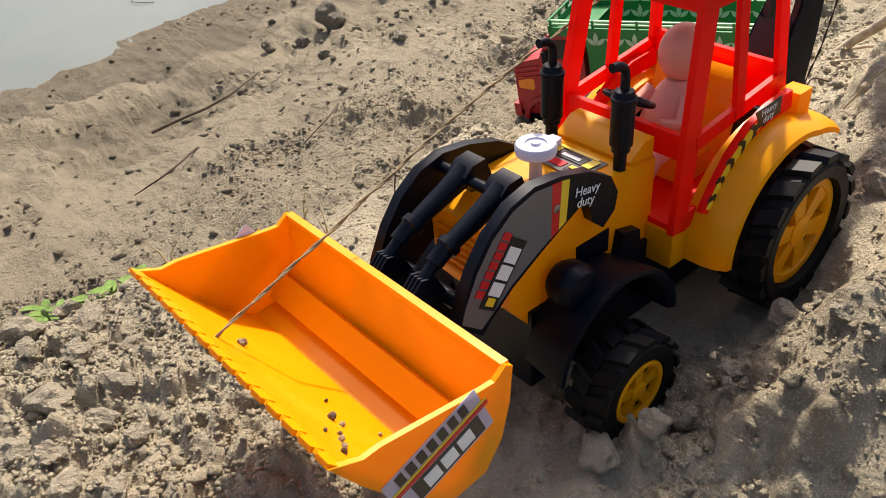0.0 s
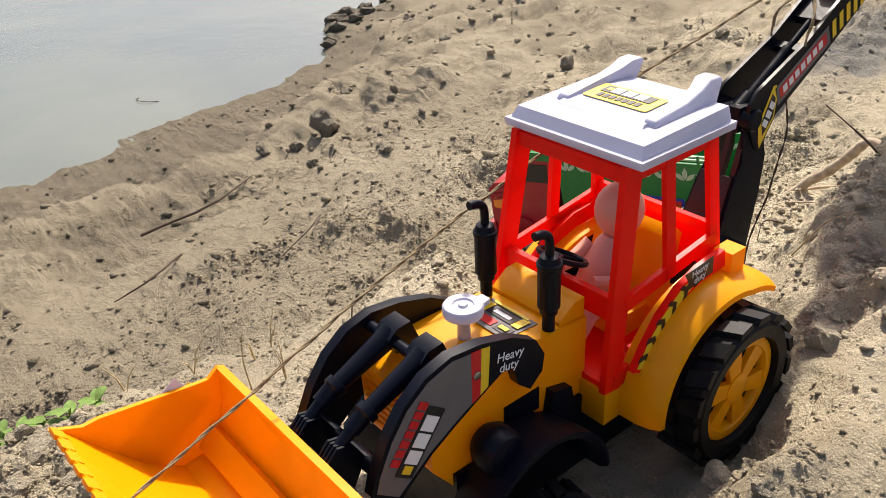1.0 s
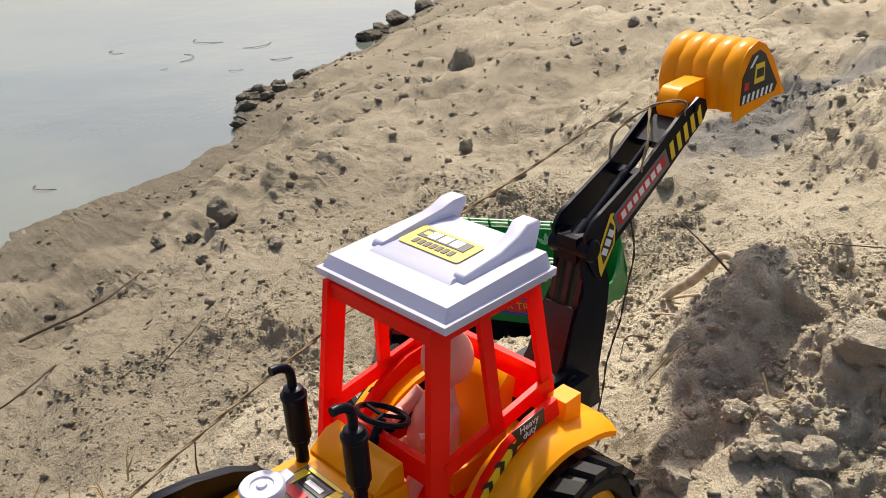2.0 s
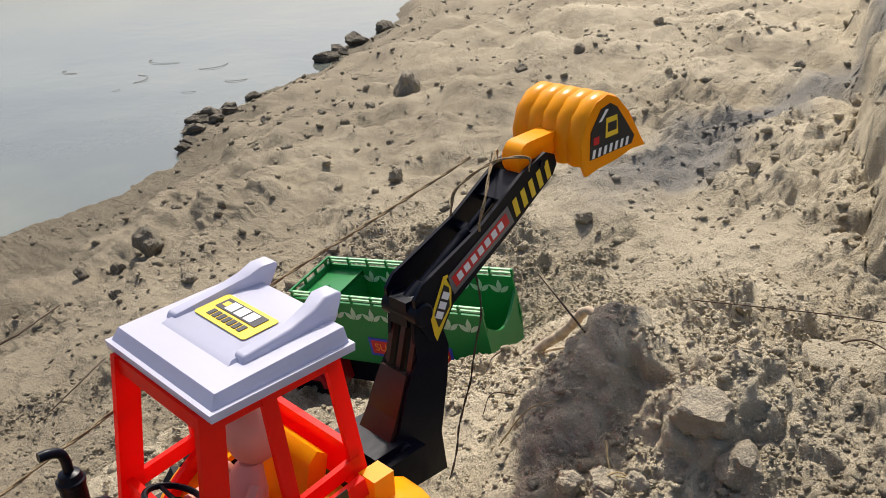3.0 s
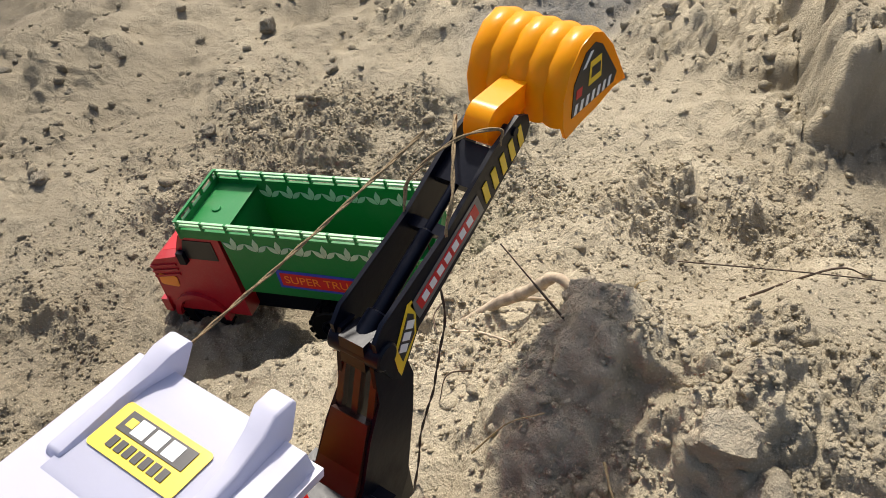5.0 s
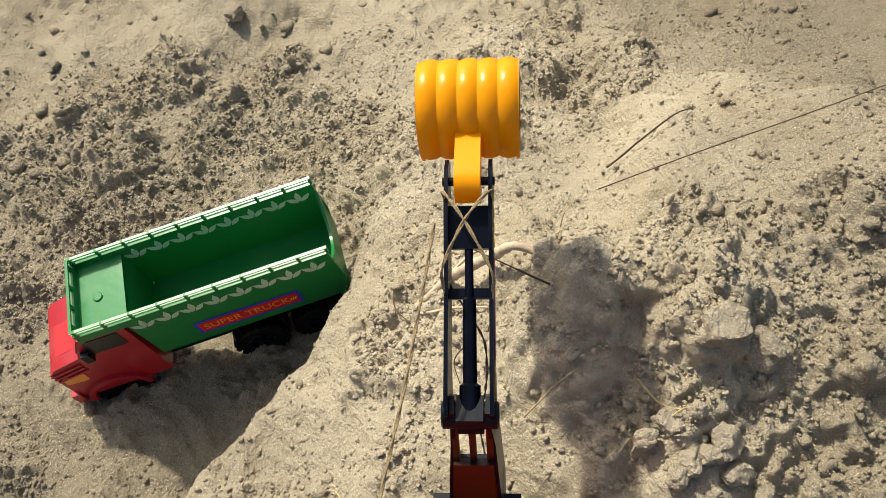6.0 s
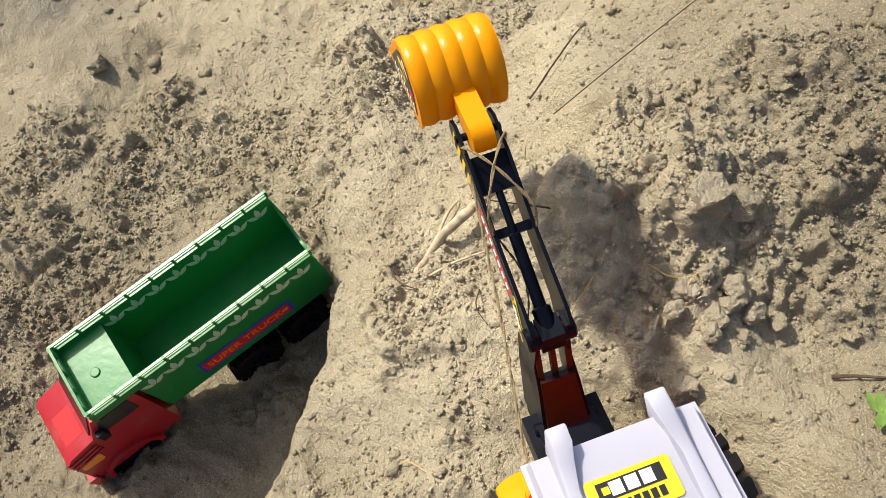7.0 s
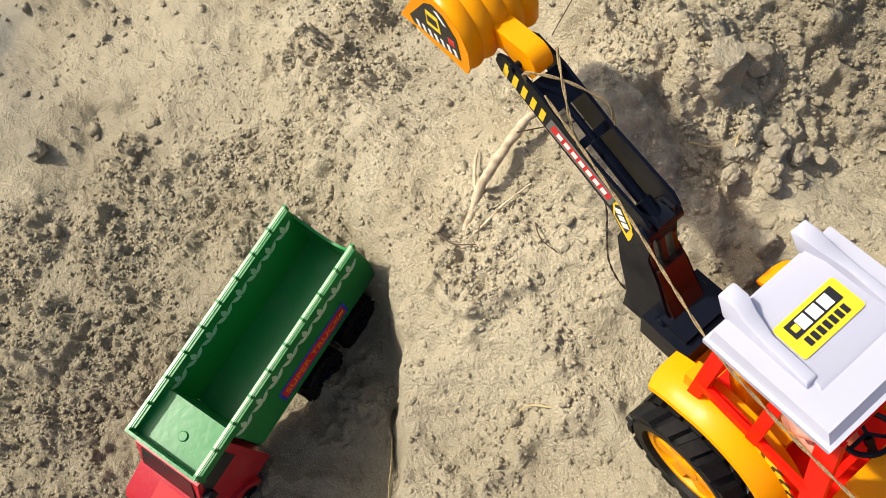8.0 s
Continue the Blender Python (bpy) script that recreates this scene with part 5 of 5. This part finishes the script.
CLOD_MESHES = []
for k in range(6):
    bm = lump(k, 3, 0.40)
    me = bpy.data.meshes.new("clod")
    bm.to_mesh(me)
    bm.free()
    me.materials.append(CLOD)
    CLOD_MESHES.append(me)


def clod(x, y, size, label="pale dry clod of soil lying on the sand", stretch=(1, 1, 1), turn=None, sink=0.2):
    me = CLOD_MESHES[random.randrange(6)]
    ob = new("clod", me)
    r = size / 2
    ob.matrix_basis = Matrix.Translation((x, y, ground_z(x, y) + r * (0.62 - sink) * stretch[2])) @ pose(0, 0, 0, random.uniform(-20, 20), random.uniform(-20, 20), random.uniform(0, 360) if turn is None else turn) @ Matrix.Diagonal((r * stretch[0], r * stretch[1], r * stretch[2], 1))
    return tagged(ob, label, "clod", "clods on the bank")


random.seed(8)
for x, y, s in ((-0.232, 0.147, 0.034), (-0.222, 0.177, 0.028), (-0.184, 0.115, 0.020), (-0.162, 0.127, 0.018), (-0.175, 0.100, 0.016), (-0.168, 0.140, 0.017), (-0.152, 0.118, 0.015),
                (-0.160, 0.155, 0.019), (-0.150, 0.172, 0.015), (-0.176, 0.150, 0.022), (-0.190, 0.132, 0.014), (-0.145, 0.140, 0.012), (-0.288, 0.045, 0.021), (-0.600, -0.024, 0.018), (-0.585, 0.010, 0.016)):
    clod(x, y, s)
for x, y, s in ((-0.468, -1.030, 0.062), (-0.41, -1.05, 0.028), (-0.36, -1.09, 0.026), (-1.31, -1.24, 0.085), (-0.30, -0.80, 0.022), (-0.79, -0.72, 0.03)):
    clod(x, y, s, "grey clod of soil on the sloping bank", (0.9, 0.9, 1.3))
for x, y, s in ((0.262, -0.170, 0.024), (0.285, -0.150, 0.020), (0.300, -0.190, 0.028), (0.270, -0.225, 0.022), (0.315, -0.140, 0.018), (0.330, -0.165, 0.022), (0.250, -0.255, 0.026), (0.295, -0.245, 0.018), (0.275, -0.120, 0.016),
                (0.320, -0.105, 0.020), (0.300, -0.085, 0.018), (0.285, -0.300, 0.030), (0.240, -0.205, 0.018), (0.335, -0.215, 0.020), (0.310, -0.060, 0.016), (0.25, -0.33, 0.02)):
    clod(x, y, s, "rough grey clod in the broken soil", (1.1, 0.9, 0.9))
for x, y, s in ((0.060, 0.093, 0.020), (0.092, 0.094, 0.018), (0.105, 0.060, 0.020), (0.112, 0.077, 0.026), (0.030, 0.100, 0.018), (0.046, 0.108, 0.014), (-0.010, 0.104, 0.020), (-0.005, 0.122, 0.012), (0.075, 0.120, 0.010), (0.02, 0.14, 0.012), (-0.124, 0.068, 0.020), (-0.13, 0.090, 0.022)):
    clod(x, y, s, "pale clod of soil beside the tractor wheel")
for x, y, s in ((-1.12, -1.985, 0.065), (-1.18, -2.01, 0.085), (-1.06, -1.91, 0.06), (-1.28, -2.06, 0.06), (-1.00, -1.83, 0.05), (-1.93, -2.38, 0.09), (-2.05, -2.44, 0.07), (-2.2, -2.5, 0.09), (-0.94, -1.76, 0.04), (-1.4, -2.1, 0.05), (-2.5, -2.66, 0.10), (-1.15, -1.93, 0.05), (-1.23, -1.98, 0.05)):
    clod(x, y, s, "dark wet clod at the edge of the water", (1.2, 1, 0.8), None, 0.25)
for k in range(34):
    a, d = random.uniform(math.pi * 0.98, math.pi * 1.42), random.uniform(0.75, 2.6)
    x, y = d * math.cos(a), d * math.sin(a)
    if shape_of_land(np.array([x]), np.array([y]))[1][0] > 0.05:
        clod(x, y, random.uniform(0.012, 0.030) * (0.7 + 0.25 * d), "small clod of soil on the farther bank")


# ---- roots, twigs, straws and leaves ----
def strand(name, pts, radius, mat, label, category):
    pts = [(x, y, ground_z(x, y) + dz) for x, y, dz in pts]
    line = spline(pts, 7)
    n_ = len(line)
    rad = [radius * (1 - 0.55 * i / n_) * (1 + 0.25 * noise.noise(Vector(p) * 90)) for i, p in enumerate(line)]
    line = [Vector(p) + Vector((noise.noise(Vector(p) * 45), noise.noise(Vector(p) * 45 + Vector((7, 0, 0))), 0)) * radius * 1.2 for p in line]
    return tagged(link(tube(line, rad, 8), name, mat, True), label, category)


def bent_root(name, pts, thick, label):
    """A knotty root along points of the place, thick at its middle, with bends and nodes."""
    line = spline(pts, 10)
    n_ = len(line)
    rad = [thick * (0.55 + 0.45 * math.sin(math.pi * min(1, (i + 2) / n_))) * (1 + 0.30 * noise.noise(Vector(p) * 130)) for i, p in enumerate(line)]
    line = [Vector(p) + 0.35 * thick * Vector((noise.noise(Vector(p) * 70), noise.noise(Vector(p) * 70 + Vector((5, 0, 0))), noise.noise(Vector(p) * 70 + Vector((0, 9, 0))))) for p in line]
    return tagged(link(tube(line, rad, 14), name, ROOT, True), label, "root")


bent_root("root", [(-0.304, -0.054, 0.020), (-0.307, -0.036, 0.040), (-0.309, -0.021, 0.056), (-0.308, -0.004, 0.075), (-0.303, 0.011, 0.093), (-0.299, 0.024, 0.107), (-0.294, 0.038, 0.104)], 0.0042, "thick pale root arching out of the heap")
bent_root("root", [(-0.311, -0.030, 0.044), (-0.322, -0.022, 0.046), (-0.334, -0.012, 0.046), (-0.346, 0.000, 0.040)], 0.0014, "thin pale root branching over the heap")
bent_root("root", [(-0.298, -0.058, 0.020), (-0.292, -0.040, 0.034), (-0.288, -0.020, 0.046), (-0.282, 0.004, 0.056)], 0.0011, "thin pale root branching over the heap")
straw = link(tube(spline([(-0.336, 0.080, 0.119), (-0.365, 0.150, 0.122), (-0.395, 0.225, 0.124), (-0.420, 0.310, 0.140)], 8), 0.00045, 6), "straw", TWIG, True)
thorn = link(tube(spline([(-0.262, 0.052, 0.110), (-0.264, 0.036, 0.120), (-0.271, 0.015, 0.1275), (-0.278, -0.004, 0.1333)], 6), [0.0008] * 10 + [0.0005] * 9, 6), "twig", TWIG, True)
tagged(thorn, "thin dark twig sticking out of the heap", "twig")
tagged(straw, "long thin straw lying across the heap", "straw")
for pts, r_, mt, lb in (
    ([(-0.105, 0.185, 0.003), (-0.095, 0.203, 0.005), (-0.083, 0.224, 0.003)], 0.0015, TWIG, "dark curved twig on the sand"),
    ([(-0.212, 0.098, 0.004), (-0.198, 0.112, 0.008), (-0.190, 0.130, 0.004)], 0.0008, STRAW, "pale bent straw on the heap"),
    ([(-0.183, 0.107, 0.003), (-0.190, 0.122, 0.006), (-0.195, 0.131, 0.003)], 0.0007, STRAW, "pale bent straw on the heap"),
    ([(-0.20, 0.028, 0.003), (-0.205, 0.045, 0.010), (-0.215, 0.062, 0.003)], 0.0006, STRAW, "fine dry straw on the sand"),
    ([(-0.320, -0.070, 0.002), (-0.300, -0.068, 0.006), (-0.285, -0.055, 0.003)], 0.0007, TWIG, "fine dark rootlet on the sand"),
    ([(-0.262, -0.012, 0.002), (-0.246, -0.020, 0.006), (-0.232, -0.016, 0.002)], 0.0007, TWIG, "fine dark rootlet on the sand"),
    ([(-0.155, -0.095, 0.002), (-0.172, -0.108, 0.005), (-0.170, -0.130, 0.002)], 0.0006, STRAW, "fine dry straw on the sand"),
    ([(-0.26, -0.20, 0.002), (-0.24, -0.215, 0.008), (-0.225, -0.235, 0.003)], 0.0009, STRAW, "fine dry straw on the sand"),
    ([(-0.335, 0.055, 0.000), (-0.338, 0.058, 0.018), (-0.345, 0.062, 0.032)], 0.0006, STRAW, "upright dry straw on the heap"),
    ([(-0.44, 0.10, 0.002), (-0.46, 0.15, 0.006), (-0.48, 0.17, 0.002)], 0.0010, TWIG, "short dark twig on the sand"),
    ([(0.02, -0.20, 0.000), (0.021, -0.201, 0.022), (0.019, -0.200, 0.042)], 0.0009, TWIG, "thin upright dry stem in the sand"),
    ([(0.10, -0.23, 0.000), (0.102, -0.231, 0.030), (0.099, -0.229, 0.055)], 0.0007, STRAW, "thin upright dry stem in the sand"),
    ([(0.315, 0.00, 0.003), (0.285, 0.015, 0.012), (0.255, 0.03, 0.004)], 0.0009, TWIG, "curved dark twig on the broken soil"),
    ([(-0.06, -0.95, 0.004), (-0.18, -0.93, 0.010), (-0.28, -0.99, 0.004)], 0.0025, TWIG, "dark twig lying on the slope"),
    ([(-0.20, -0.62, 0.002), (-0.16, -0.58, 0.008), (-0.10, -0.57, 0.002)], 0.0012, TWIG, "thin dark twig lying on the slope"),
    ([(-0.05, -0.75, 0.003), (0.02, -0.70, 0.010), (0.06, -0.72, 0.002)], 0.0016, TWIG, "thin dark twig lying on the slope"),
):
    strand("twig", pts, r_, mt, lb, "twig")


def leaf_blade(bm, at, way, length, width, lift):
    """A curved blade with a fold along its middle."""
    d = Vector((math.cos(way), math.sin(way), 0))
    s = Vector((-d.y, d.x, 0))
    rows = []
    for i in range(6):
        t = i / 5
        p = Vector(at) + d * length * t + Vector((0, 0, lift * math.sin(t * 2.0)))
        w = width * math.sin(math.pi * (0.06 + 0.92 * t)) ** 0.8 / 2
        up = Vector((0, 0, 0.25 * w))
        rows.append([bm.verts.new(p - s * w + up), bm.verts.new(p), bm.verts.new(p + s * w + up)])
    for a, b in zip(rows, rows[1:]):
        for k in (0, 1):
            bm.faces.new((a[k], a[k + 1], b[k + 1], b[k]))
    lo = bmesh.ops.duplicate(bm, geom=bm.faces[-10:])
    bmesh.ops.translate(bm, verts=[g for g in lo["geom"] if isinstance(g, bmesh.types.BMVert)], vec=(0, 0, -0.0003))


def seedling(x, y, leaves, size, label):
    root_ = new("seedling")
    root_.location = (x, y, ground_z(x, y))
    tagged(root_, label, "plant")
    part("stem", tube([(0, 0, -0.004), (0.001, 0, size * 0.5), (0, 0.001, size * 0.8)], size * 0.05, 6), LEAF, root_)
    for k in range(leaves):
        bm = bmesh.new()
        h = size * random.uniform(0.3, 0.85)
        leaf_blade(bm, (0, 0, h), random.uniform(0, 6.28), size * random.uniform(0.6, 1.0), size * random.uniform(0.35, 0.5), size * random.uniform(-0.05, 0.25))
        part("leaf", bm, LEAF, root_)


for x, y, n_, s_ in ((0.255, -0.385, 6, 0.020), (0.270, -0.400, 5, 0.018), (0.205, -0.365, 6, 0.022), (0.185, -0.355, 5, 0.020), (0.225, -0.372, 4, 0.020), (0.275, -0.44, 5, 0.026), (0.24, -0.43, 4, 0.022)):
    seedling(x, y, n_, 1.0 * s_, "small bright green seedling in crumbled soil")
seedling(-0.067, 0.190, 7, 0.016, "small green weed growing from the sand")
seedling(-0.075, 0.205, 5, 0.014, "small green weed growing from the sand")
for k in range(5):
    x, y = random.uniform(0.02, 0.20), random.uniform(-0.36, -0.20)
    bm = bmesh.new()
    z = ground_z(x, y)
    for j in range(3):
        a, h = random.uniform(0, 6.28), random.uniform(0.012, 0.032)
        tube([(x, y, z - 0.002), (x + 0.2 * h * math.cos(a), y + 0.2 * h * math.sin(a), z + 0.6 * h), (x + 0.6 * h * math.cos(a), y + 0.6 * h * math.sin(a), z + h)], [0.0007, 0.0006, 0.0002], 4, bm)
    tagged(link(bm, "grass_tuft", STRAW, True), "sparse thin dry grass blades on the sand", "grass", "grass tufts on the bank")

# dead twigs floating on the pond
for x, y, s_, a in ((-1.52, -3.02, 0.16, 0.4), (-1.54, -2.69, 0.13, 1.7), (-1.20, -3.12, 0.09, 0.2), (-1.49, -2.42, 0.08, 1.2), (-1.15, -2.62, 0.04, 2.2), (-1.26, -2.68, 0.14, 2.7), (-0.38, -1.76, 0.07, 0.5), (-1.30, -2.40, 0.05, 1.0)):
    pts = [Vector((x + s_ * t * math.cos(a + 1.4 * t), y + s_ * t * math.sin(a + 1.4 * t), -0.3015 + 0.003 * math.sin(3 * t))) for t in (0, 0.25, 0.5, 0.75, 1.0)]
    tagged(link(tube(spline(pts, 5), min(0.0009, s_ * 0.012), 6), "floating_twig", TWIG, True), "dark curved twig floating on the water", "twig", "twigs on the water")
